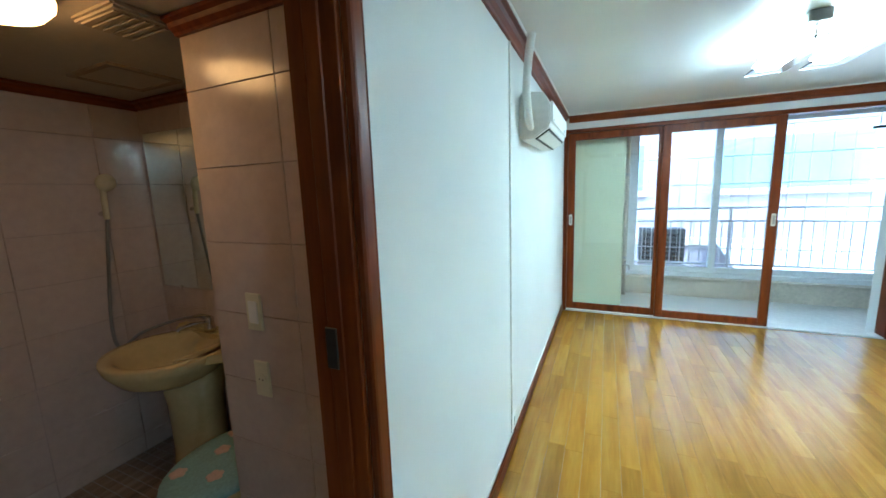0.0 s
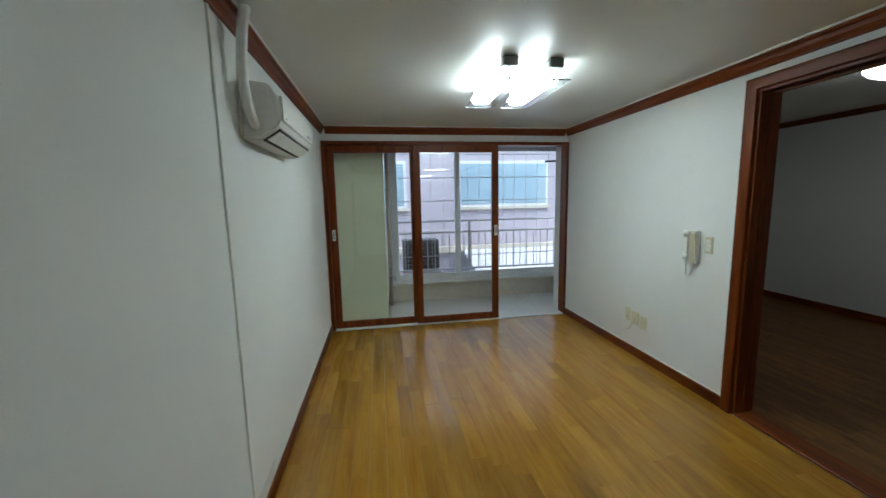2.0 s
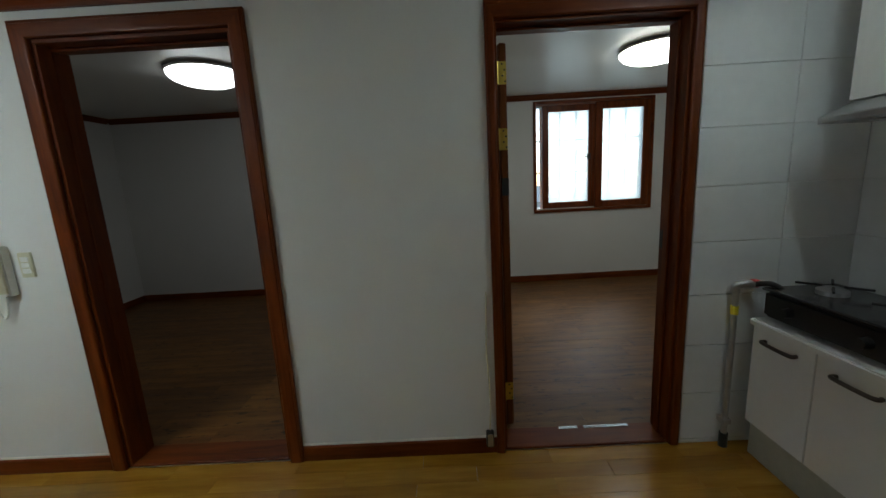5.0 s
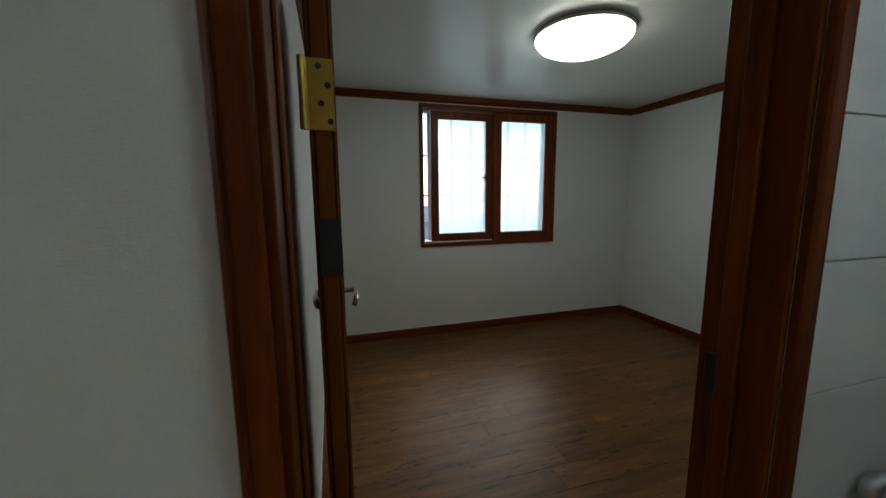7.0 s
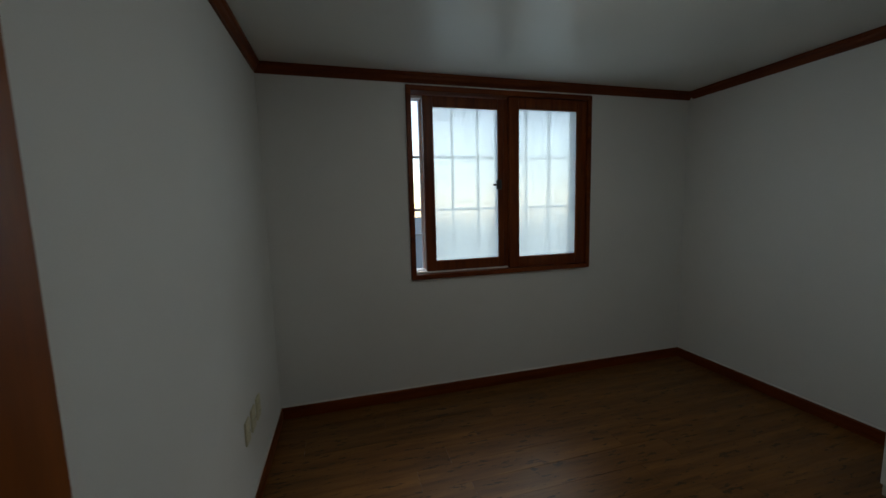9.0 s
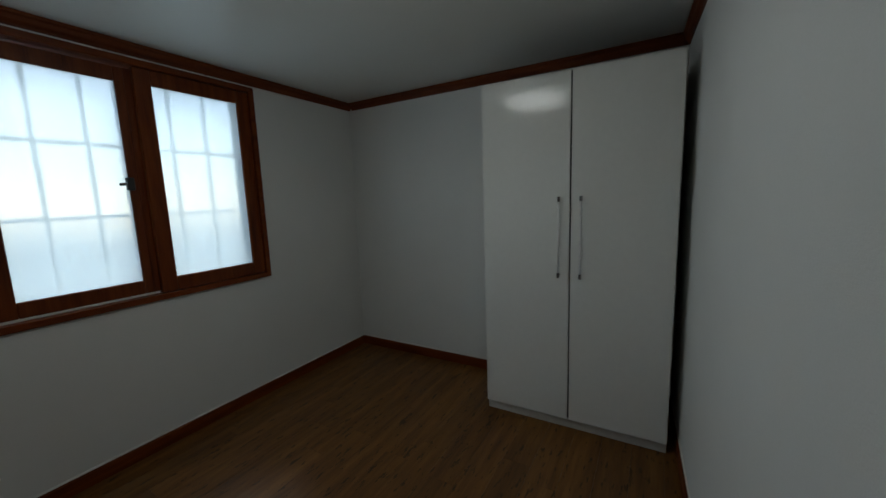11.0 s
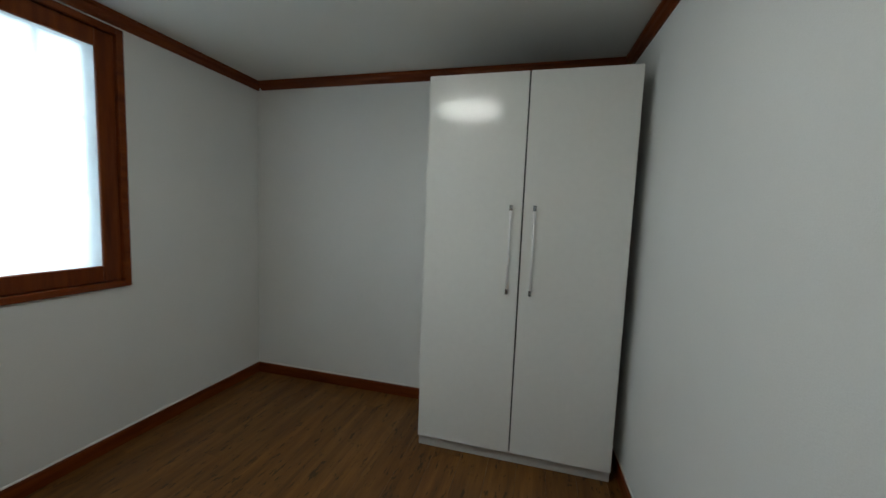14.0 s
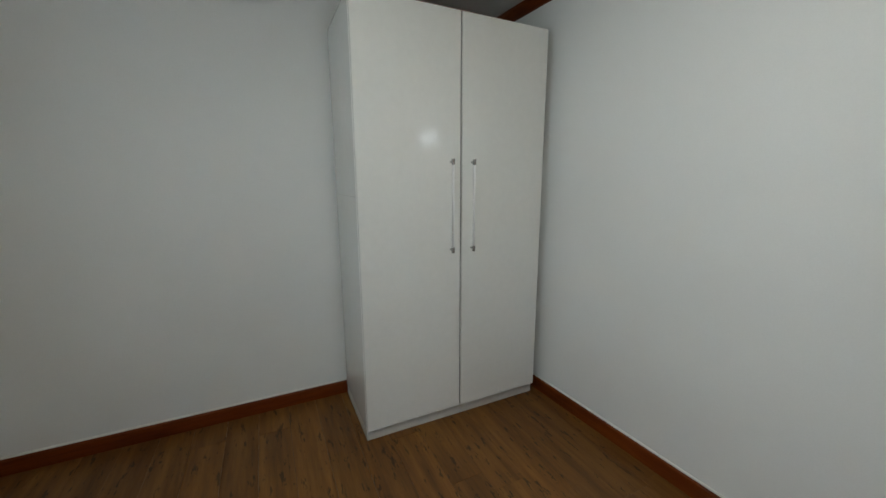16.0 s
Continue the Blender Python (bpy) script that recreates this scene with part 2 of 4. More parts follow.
COVE = [(0, 0), (0.012, 0), (0.016, 0.012), (0.03, 0.03), (0.036, 0.05), (0.05, 0.06), (0.05, 0.078), (0, 0.078)]
SKIRT = [(0, 0), (0.013, 0), (0.013, 0.07), (0.008, 0.08), (0, 0.08)]

# ---------------- the plan ----------------
SKEW = ((3.067, -0.27), (3.18, -2.57))           # the bedroom wall runs out of square
EAST, NORTH, SOUTH = 2.77, 4.875, -0.84
BW, BE, BS, BN = 3.06, 5.83, -2.57, 0.80      # bedroom with the wardrobe
AS, AN = 0.92, 5.05                            # the other bedroom
LC, BC = 2.20, 2.315                            # ceilings
D1 = (1.832, 2.672, 2.015)                       # door openings: from, to, height
D2 = (-0.06, 0.762, 1.985)
DB = (0.25, 1.035, 1.985)
XW, XN, XS, XC, XF = -2.1, 1.81, -0.3, 2.0, -0.08   # bathroom
WIN = (-1.60, -0.13, 0.89, 2.238)             # bedroom window
BALY = 6.05                                    # balcony parapet


def wall_x(name, x0, x1, y0, y1, z1, holes, mat, label):
    bm = B()
    y = y0
    for a, b, lo, hi in sorted(holes):
        box(bm, x0, y, -0.15, x1, a, z1)
        if hi < z1:
            box(bm, x0, a, hi, x1, b, z1)
        box(bm, x0, a, -0.15, x1, b, lo)
        y = b
    box(bm, x0, y, -0.15, x1, y1, z1)
    return solid(name, bm, mat, label, "wall")


wall_x("wall_west", -0.12, 0.0, SOUTH, NORTH + 0.12, 2.43, [(DB[0], DB[1], -0.004, DB[2])], PAPER, "white papered living room wall with a bathroom door opening")
wall_x("wall_east", EAST, 2.915, -2.66, 5.17, 2.43, [(D1[0], D1[1], -0.004, D1[2]), (D2[0], D2[1], -0.004, D2[2])], PAPER, "white papered partition wall with two door openings")
wall_x("wall_bedroom_west", 2.915, BW, -2.66, 5.17, 2.43, [(1.5, 2.95, -0.004, 2.2), (-2.65, BN, -0.15, 2.2)], PAPER, "white papered bedroom side of the partition with deep reveals")
bm = B()
ring = [(2.917, -0.27), SKEW[0], (SKEW[1][0] + 0.004, -2.65), (2.917, -2.65)]
lo, hi = [bm.verts.new((*p, -0.15)) for p in ring], [bm.verts.new((*p, 2.42)) for p in ring]
for i in range(4):
    bm.faces.new((lo[i], lo[(i + 1) % 4], hi[(i + 1) % 4], hi[i]))
bm.faces.new(lo[::-1]), bm.faces.new(hi)
bmesh.ops.recalc_face_normals(bm, faces=bm.faces)
solid("wall_bedroom_skew", bm, PAPER, "white papered bedroom wall beside the wardrobe", "wall")
wall_x("wall_bedroom_east", BE, BE + 0.2, -2.64, 5.17, 2.43, [WIN], PAPER, "white papered outer wall with a window opening")
for nm, c, lb in (("wall_bedroom_south", (BW, BS - 0.12, BE), "white papered bedroom wall behind a wardrobe"), ("wall_bedroom_divider", (BW, BN, BE), "white papered wall between two bedrooms"), ("wall_bedroom_north", (BW, AN, BE), "white papered wall of the dim bedroom")):
    solid(nm, box(B(), c[0], c[1], -0.15, c[2], c[1] + 0.12, 2.43), PAPER, lb, "wall")
solid("wall_south", box(B(), 0, SOUTH - 0.12, -0.15, EAST, SOUTH, 2.43), PAPER, "white kitchen wall behind the cabinets", "wall")
solid("wall_north", box(B(), 0, NORTH, 2.05, EAST, NORTH + 0.12, 2.43), PAPER, "white strip of wall above the balcony doors", "wall")
solid("ceiling_living", box(B(), 0, SOUTH, LC, EAST, NORTH, LC + 0.1), CEIL, "white papered living room ceiling with a soft sheen", "ceiling")
solid("ceiling_bedroom", box(B(), BW, BS, BC, BE, BN, BC + 0.1), CEIL, "white papered bedroom ceiling with a soft sheen", "ceiling")
solid("ceiling_bedroom_north", box(B(), BW, AS, BC, BE, AN, BC + 0.1), CEIL, "white papered ceiling of the dim bedroom", "ceiling")
floor = solid("floor", box(B(), 0, SOUTH, -0.1, EAST, NORTH, -0.006), GROUT, "honey oak strip floor of the living room", "floor")
floor_b = solid("floor_bedroom", box(B(), 2.92, BS, -0.1, BE, BN, -0.006), BLACK, "brown wood-look plank floor of the bedroom", "floor")
floor_a = solid("floor_bedroom_north", box(B(), 2.92, AS, -0.1, BE, AN, -0.006), BLACK, "brown wood-look plank floor of the dim bedroom", "floor")


def run(name, a, b, inward, z, profile, mat, label, category):
    return solid(name, sweep(B(), (*a, z), (*b, z), (*inward, 0), profile), mat, label, category)


cv = "brown varnished wooden cornice under the ceiling"
run("trim_west", (0, SOUTH), (0, NORTH), (1, 0), LC - 0.08, COVE, TRIM, cv, "cornice")
run("trim_east", (EAST, SOUTH), (EAST, NORTH), (-1, 0), LC - 0.08, COVE, TRIM, cv, "cornice")
run("trim_north", (0.05, NORTH), (EAST - 0.05, NORTH), (0, -1), LC - 0.08, COVE, TRIMX, cv, "cornice")
run("trim_south", (0.05, SOUTH), (EAST - 0.05, SOUTH), (0, 1), LC - 0.08, COVE, TRIMX, cv, "cornice")
for tag, s, n in (("bedroom", BS, BN), ("bedroom_north", AS, AN)):
    run("trim_%s_west" % tag, *((SKEW[1], SKEW[0], (1, -0.049)) if tag == "bedroom" else ((BW, s), (BW, n), (1, 0))), BC - 0.063, [(p * 0.8, q * 0.79) for p, q in COVE], TRIM, cv, "cornice")
    run("trim_%s_east" % tag, (BE, s), (BE, n), (-1, 0), BC - 0.063, [(p * 0.8, q * 0.79) for p, q in COVE], TRIM, cv, "cornice")
    run("trim_%s_south" % tag, (BW + 0.04, s), (BE - 0.04, s), (0, 1), BC - 0.063, [(p * 0.8, q * 0.79) for p, q in COVE], TRIMX, cv, "cornice")
    run("trim_%s_north" % tag, (BW + 0.04, n), (BE - 0.04, n), (0, -1), BC - 0.063, [(p * 0.8, q * 0.79) for p, q in COVE], TRIMX, cv, "cornice")
sk = "brown varnished wooden skirting board along the wall"
CAS, CAS2 = 0.064, 0.036
for nm, a, b in (("baseboard_west", (0.008, DB[1] + 0.045), (0.008, 2.36)), ("baseboard_west_far", (0, 2.36), (0, NORTH))):
    run(nm, a, b, (1, 0), 0, SKIRT, TRIM, sk, "baseboard")
for nm, a, b in (("baseboard_east", (EAST, D1[1] + CAS), (EAST, NORTH)), ("baseboard_east_middle", (EAST, D2[1] + CAS2), (EAST, D1[0] - CAS))):
    run(nm, a, b, (-1, 0), 0, SKIRT, TRIM, sk, "baseboard")
for tag, s, n in (("bedroom", BS, BN), ("bedroom_north", AS, AN)):
    run("baseboard_%s_east" % tag, (BE, s), (BE, n), (-1, 0), 0, SKIRT, TRIM, sk, "baseboard")
    run("baseboard_%s_south" % tag, (BW + 0.013, s), (BE - 0.013, s), (0, 1), 0, SKIRT, TRIMX, sk, "baseboard")
    run("baseboard_%s_north" % tag, (BW + 0.013, n), (BE - 0.013, n), (0, -1), 0, SKIRT, TRIMX, sk, "baseboard")
run("baseboard_bedroom_west", SKEW[1], SKEW[0], (1, -0.049), 0, SKIRT, TRIM, sk, "baseboard")
run("baseboard_bedroom_north_west", (BW, 2.95), (BW, AN), (1, 0), 0, SKIRT, TRIM, sk, "baseboard")


def door_frame(name, face, side, back, y0, y1, h, label, cas=CAS, t=0.02):
    """Lined opening in an x wall: casing on the room face, jambs through the wall, a raised sill."""
    f = thing(name, (face, (y0 + y1) / 2, 0), label, "door frame", kind="structure")
    x = lambda v: v - face
    yc = (y0 + y1) / 2
    a, b = y0 - yc, y1 - yc
    s = side
    # a flat board with a rounded inner edge and a thin outer bead
    board = lambda c: [(0, 0), (0.014, 0), (0.019, 0.004), (0.02, 0.01), (0.02, c - 0.009), (0.017, c - 0.007), (0.017, c - 0.004), (0.019, c - 0.002), (0.016, c + 0.004), (0, c + 0.004)]
    prof = board(cas)
    for nm, yy, d in (("casing", a, -1), ("casing", b, 1)):
        bm = B()
        l0 = [bm.verts.new((s * (p + 0.002), yy + d * (q - 0.004), 0)) for p, q in prof]
        l1 = [bm.verts.new((s * (p + 0.002), yy + d * (q - 0.004), h + (q - 0.004) * CAS / cas)) for p, q in prof]
        k = len(prof)
        for i in range(k):
            bm.faces.new((l0[i], l0[(i + 1) % k], l1[(i + 1) % k], l1[i]))
        bm.faces.new(l0[::-1]), bm.faces.new(l1)
        bmesh.ops.recalc_face_normals(bm, faces=bm.faces)
        part(nm, bm, TRIMZ, f)
    bm = B()
    l0 = [bm.verts.new((s * (p + 0.002), a - (q - 0.004), h + (q - 0.004) * CAS / cas)) for p, q in prof]
    l1 = [bm.verts.new((s * (p + 0.002), b + (q - 0.004), h + (q - 0.004) * CAS / cas)) for p, q in prof]
    k = len(prof)
    for i in range(k):
        bm.faces.new((l0[i], l0[(i + 1) % k], l1[(i + 1) % k], l1[i]))
    bm.faces.new(l0[::-1]), bm.faces.new(l1)
    bmesh.ops.recalc_face_normals(bm, faces=bm.faces)
    part("head_casing", bm, TRIM, f)
    x0, x1 = sorted((0.0, x(back)))
    part("jamb", box(B(), x0, a + 0.001, 0, x1, a + t, h - t, 0.002), TRIMZ, f)
    part("jamb", box(B(), x0, b - t, 0, x1, b - 0.001, h - t, 0.002), TRIMZ, f)
    part("head_jamb", box(B(), x0, a + 0.001, h - t, x1, b - 0.001, h - 0.001, 0.002), TRIM, f)
    xs0, xs1 = sorted((x(back) - (0.045 if back > face else -0.045), x(back) - (0.085 if back > face else -0.085)))
    for yy0, yy1 in ((a + t, a + t + 0.012), (b - t - 0.006, b - t)):
        part("door_stop", box(B(), xs0, yy0, 0.012, xs1, yy1, h - t, 0.003), TRIMZ, f)
    part("head_stop", box(B(), xs0, a + t, h - t - 0.012, xs1, b - t, h - t, 0.003), TRIM, f)
    part("sill", box(B(), x0, a + t, -0.002, x1, b - t, 0.014, 0.004), TRIM, f)
    return f


df1 = door_frame("door_frame_1", EAST, -1, 2.915, *D1, "brown varnished wooden door frame of the dim bedroom")
df2 = door_frame("door_frame_2", EAST, -1, 2.915, *D2, "brown varnished wooden door frame with brass hinges", CAS2, 0.015)
part("reveal_lining", box(B(), 0.148, -0.268 - (D2[0] + D2[1]) / 2, 0, 0.295, -0.245 - (D2[0] + D2[1]) / 2, 2.18, 0.003), TRIMZ, df2)
part("reveal_face", box(B(), 0.146, -0.245 - (D2[0] + D2[1]) / 2, 0, 0.152, D2[0] - (D2[0] + D2[1]) / 2, 2.18), TRIMZ, df2)
df3 = door_frame("door_frame_3", 0.0, 1, -0.12, *DB, "brown varnished wooden door frame of the bathroom", 0.045, 0.015)

# ---------------- balcony side ----------------
solid("balcony_floor", box(B(), -0.3, NORTH + 0.12, -0.15, 3.6, 7.0, -0.05), FLOORTILE, "pale balcony floor", "floor")
solid("balcony_parapet", box(B(), -0.3, BALY, -0.15, 3.6, BALY + 0.14, 0.2), CONCRETE, "rough plastered balcony parapet under the windows", "parapet")
solid("balcony_ceiling", box(B(), -0.3, NORTH + 0.12, 2.25, 3.6, BALY + 0.14, 2.35), CONCRETE, "plastered balcony ceiling", "ceiling")
solid("wall_balcony_west", box(B(), -0.3, NORTH + 0.12, -0.15, 0.0, BALY, 2.25), CONCRETE, "plastered end wall of the balcony", "wall")
solid("wall_balcony_east", box(B(), 3.45, NORTH + 0.12, -0.15, 3.6, BALY, 2.25), CONCRETE, "plastered end wall of the balcony", "wall")
solid("wall_balcony_green", box(B(), 0.0, 5.2, -0.05, 0.64, 5.7, 2.25, 0.01), CREAM, "pale green painted wall block behind the sliding door", "wall")


def window_sash(parent, x0, x1, z0, z1, y, w, d, frame_mat, glass, name="sash"):
    """A framed pane in an xz plane, under its window."""
    s = part(name, box(box(box(box(B(), x0, y - d / 2, z0, x0 + w, y + d / 2, z1, 0.003), x1 - w, y - d / 2, z0, x1, y + d / 2, z1, 0.003), x0 + w, y - d / 2, z0, x1 - w, y + d / 2, z0 + w, 0.003), x0 + w, y - d / 2, z1 - w, x1 - w, y + d / 2, z1, 0.003), frame_mat, parent)
    g = part("pane", box(B(), x0 + w - 0.005, y - 0.003, z0 + w - 0.005, x1 - w + 0.005, y + 0.003, z1 - w + 0.005), glass, s)
    g.visible_shadow = False
    return s


# sliding balcony doors
slide = thing("sliding_door_1", (0, NORTH, 0), "brown wooden sliding glass doors to the balcony, one leaf open", "sliding door", kind="structure")
part("frame_side", box(B(), 0.002, -0.03, 0, 0.045, 0.11, 2.05, 0.004), TRIMZ, slide)
part("frame_side", box(B(), EAST - 0.03, -0.03, 0, EAST - 0.002, 0.11, 2.05, 0.004), TRIMZ, slide)
part("frame_head", box(B(), 0.045, -0.03, 2.01, EAST - 0.03, 0.11, 2.048, 0.004), TRIMX, slide)
part("track", box(B(), 0.045, -0.02, -0.004, EAST - 0.03, 0.11, 0.012, 0.003), SEALANT, slide, "white plastic track")
for x0, x1, y in ((0.045, 0.995, 0.03), (0.955, 1.92, -0.005)):
    window_sash(slide, x0, x1, 0.014, 2.008, y, 0.075, 0.032, TRIMZ, GLASS, "leaf")
for x, y in ((0.08, 0.012), (1.885, -0.022)):
    h = part("pull", box(B(), x - 0.018, y - 0.012, 1.0, x + 0.018, y, 1.12, 0.005, 2), WHITE, slide, "white plastic pull")
    part("pull_recess", box(B(), x - 0.009, y - 0.0145, 1.02, x + 0.009, y - 0.011, 1.1, 0.002), STEEL, h)

# outer balcony windows and rail
bwin = thing("balcony_window", (0, BALY + 0.07, 0), "white aluminium sliding windows of the balcony", "window", kind="structure")
part("window_frame", box(box(box(box(B(), 0.7, -0.06, 0.2, 3.45, 0.06, 0.27, 0.004), 0.7, -0.06, 2.18, 3.45, 0.06, 2.25, 0.004), 0.7, -0.06, 0.27, 0.76, 0.06, 2.18, 0.004), 3.39, -0.06, 0.27, 3.45, 0.06, 2.18, 0.004), GREYFRAME, bwin)
part("window_sill", box(B(), 0.65, -0.13, 0.185, 3.45, -0.062, 0.215, 0.006), CONCRETE, bwin)
window_sash(bwin, 0.76, 1.74, 0.27, 2.18, -0.02, 0.07, 0.03, GREYFRAME, GLASS)
window_sash(bwin, 1.67, 3.39, 0.27, 2.18, 0.02, 0.07, 0.03, GREYFRAME, GLASS)

rail = thing("balcony_railing", (0, 6.6, 0), "grey steel balcony railing with thin upright bars", "railing")
for z in (1.08, 0.9, 0.3):
    part("rail", rod(B(), (-0.3, 0, z), (4.6, 0, z), 0.016), STEEL, rail)
bar = finish("bar", rod(B(), (0, 0, 0.3), (0, 0, 0.9), 0.008, n=8), STEEL)
for i in range(40):
    b = new("bar", bar)
    b.location, b.parent = (-0.25 + 0.12 * i, 0, 0), rail
for x in (0.4, 2.0, 3.6):
    part("post", rod(B(), (x, 0, -0.4), (x, 0, 1.08), 0.018), STEEL, rail)
grille = thing("window_grille", (0, 6.4, 0), "thin grey steel security grille outside the balcony windows", "grille")
gb = finish("upright", rod(B(), (0, 0, -0.021), (0, 0, 2.3), 0.004, n=6), STEEL)
for i in range(16):
    b = new("upright", gb)
    b.location, b.parent = (0.6 + 0.19 * i, 0, 0), grille
for z in (0.55, 1.4, 1.75, 2.1):
    part("crossbar", rod(B(), (0.5, 0, z), (3.6, 0, z), 0.007, n=6), STEEL, grille)
solid("balcony_ledge", box(B(), -1.5, BALY + 0.14, -0.5, 5.5, 7.2, -0.02), CONCRETE, "concrete ledge outside the balcony", "ledge")

unit = thing("outdoor_unit", (1.235, 6.95, 0.24), "dark grey outdoor air conditioner unit on a bracket", "air conditioner")
part("case", box(B(), -0.3, -0.12, 0, 0.3, 0.14, 0.52, 0.012, 2), plain("unit_grey", (0.1, 0.11, 0.12), 0.6), unit)
for i in range(6):
    part("louvre", box(B(), -0.27, -0.128, 0.06 + i * 0.07, 0.27, -0.118, 0.1 + i * 0.07, 0.002), BLACK, unit)
part("bracket", box(B(), -0.32, -0.2, -0.03, 0.32, 0.16, 0.0, 0.004), STEEL, unit)
for x in (-0.28, 0.28):
    for y in (-0.16, 0.12):
        part("leg", box(B(), x - 0.018, y - 0.018, -0.26, x + 0.018, y + 0.018, -0.03, 0.003), STEEL, unit)

# the house across the lane
house = thing("neighbour_house", (2.5, 9.2, -6), "pale pink rendered house with wide sliding windows", "house")
part("wall", box(B(), -12, 0.0, 0, 12, 4, 12), PINK, house)
BLUEGLASS = plain("bluish_window_glass", (0.36, 0.5, 0.58), 0.15, vary=0.08)
for x in (-2.4, 0.98, 5.2):
    for z in (4.5, 7.24):
        w = part("window", box(B(), x - 1.1, -0.05, z, x + 1.1, 0.02, z + 1.05, 0.005), GREYFRAME, house)
        for k in range(2):
            part("pane", box(B(), x - 1.03 + k * 1.04, -0.065, z + 0.07, x - 0.01 + k * 1.04, -0.045, z + 0.98), BLUEGLASS, w)
        part("sill", box(B(), x - 1.15, -0.1, z - 0.06, x + 1.15, 0.0, z, 0.005), CONCRETE, house)
part("band", box(B(), -12, -0.12, 6.2, 12, 0.0, 6.35, 0.01), CONCRETE, house)
solid("ground", box(B(), -200, -200, -6.4, 200, 200, -6.1), plain("asphalt", (0.12, 0.12, 0.12), 0.9, vary=0.2), "grey ground between the houses", "ground")

# ---------------- living room things ----------------
lamp = thing("ceiling_light", (1.47, 3.15, LC), "twin fluorescent ceiling light with clear bent glass shades, switched on", "ceiling light")
SHADE = pane_glass("lamp_glass", (0.95, 1, 1), 0.0)
for k, x in enumerate((-0.145, 0.125)):
    h = part("lamp_holder", box(B(), x - 0.045, -0.32, -0.055, x + 0.045, -0.24, -0.002, 0.006), plain("holder_grey", (0.2, 0.2, 0.19), 0.4), lamp)
    part("lamp_tube", box(B(), x - 0.068, -0.24, -0.1, x + 0.068, 0.34, -0.05, 0.02, 3), LAMP_COOL, lamp, "glowing fluorescent tube", True)
    g = part("glass_shade", box(B(), x - 0.1, -0.3, -0.118, x + 0.1, 0.36, -0.11, 0.002), SHADE, lamp)
    g.visible_shadow = False
    part("lamp_holder", box(B(), x - 0.04, 0.34, -0.05, x + 0.04, 0.375, -0.001, 0.005), STEEL, lamp)
    part("clip", rod(B(), (x, -0.28, -0.125), (x, -0.28, -0.055), 0.007), CHROME, lamp)

ac = thing("air_conditioner", (0, 2.92, 1.695), "white wall-mounted air conditioner with a dark outlet slit", "air conditioner")
prof = [(0.0, 0.0), (0.075, 0.0), (0.15, 0.05), (0.165, 0.085), (0.16, 0.17), (0.125, 0.235), (0.05, 0.245), (0, 0.245)]
bm = B()
l0 = [bm.verts.new((p, -0.38, q)) for p, q in prof]
l1 = [bm.verts.new((p, 0.38, q)) for p, q in prof]
for i in range(len(prof)):
    bm.faces.new((l0[i], l0[(i + 1) % len(prof)], l1[(i + 1) % len(prof)], l1[i]))
bm.faces.new(l0[::-1]), bm.faces.new(l1)
bmesh.ops.recalc_face_normals(bm, faces=bm.faces)
bmesh.ops.bevel(bm, geom=list(bm.edges), offset=0.008, segments=2, affect='EDGES')
part("body", bm, WHITE, ac)
part("front_panel", box(B(), 0.158, -0.36, 0.08, 0.172, 0.36, 0.19, 0.005, 2), WHITE, ac)
m = pose(0.116, 0, 0.024, 0, -33, 0)
v = part("outlet", box(B(), -0.045, -0.34, -0.003, 0.045, 0.34, 0.004, 0.002), BLACK, ac, "dark outlet slit")
v.matrix_basis = m
v = part("flap", box(B(), -0.03, -0.335, -0.008, 0.034, 0.335, -0.003, 0.002), WHITE, ac)
v.matrix_basis = m
part("badge", box(B(), 0.1718, 0.2, 0.1, 0.1728, 0.29, 0.114), plain("grey_badge", (0.35, 0.36, 0.38), 0.4), ac)
part("indicator", rod(B(), (0.171, -0.3, 0.1), (0.1735, -0.3, 0.1), 0.004, n=8), BLACK, ac)
part("mounting_plate", box(B(), 0.0, -0.39, 0.01, 0.012, 0.39, 0.22, 0.003), WHITE, ac)
hose = thing("pipe_cover", (0, 2.52, 1.72), "white flexible pipe running from the air conditioner to the ceiling", "pipe")
part("pipe", tube(B(), curve_points([(0.06, 0.04, 0.03), (0.06, -0.03, 0.07), (0.055, -0.07, 0.2), (0.065, -0.07, 0.36), (0.075, -0.04, 0.479)]), 0.021), WHITE, hose, smooth=True)
duct = thing("cable_duct", (0, 2.3, 0), "thin white cable duct running down the wall", "cable duct")
part("channel", box(B(), 0, -0.009, 0.08, 0.009, 0.009, LC - 0.08, 0.003), WHITE, duct)

phone = thing("door_phone", (EAST, 3.03, 0.93), "white wall-mounted door phone with a hanging cord", "intercom")
part("base", box(B(), -0.042, -0.045, 0.005, 0, 0.048, 0.235, 0.006, 2), WHITE, phone)
part("front_plate", box(B(), -0.05, -0.043, 0.02, -0.041, -0.002, 0.22, 0.003, 2), IVORY, phone, "ivory front plate")
hs = part("handset", box(B(), -0.058, 0.012, 0.05, -0.045, 0.045, 0.21, 0.005, 2), WHITE, phone)
part("earpiece", box(B(), -0.072, 0.008, 0.19, -0.042, 0.05, 0.24, 0.01, 3), WHITE, hs, smooth=True)
part("mouthpiece", box(B(), -0.072, 0.008, 0.025, -0.042, 0.05, 0.075, 0.01, 3), WHITE, hs, smooth=True)
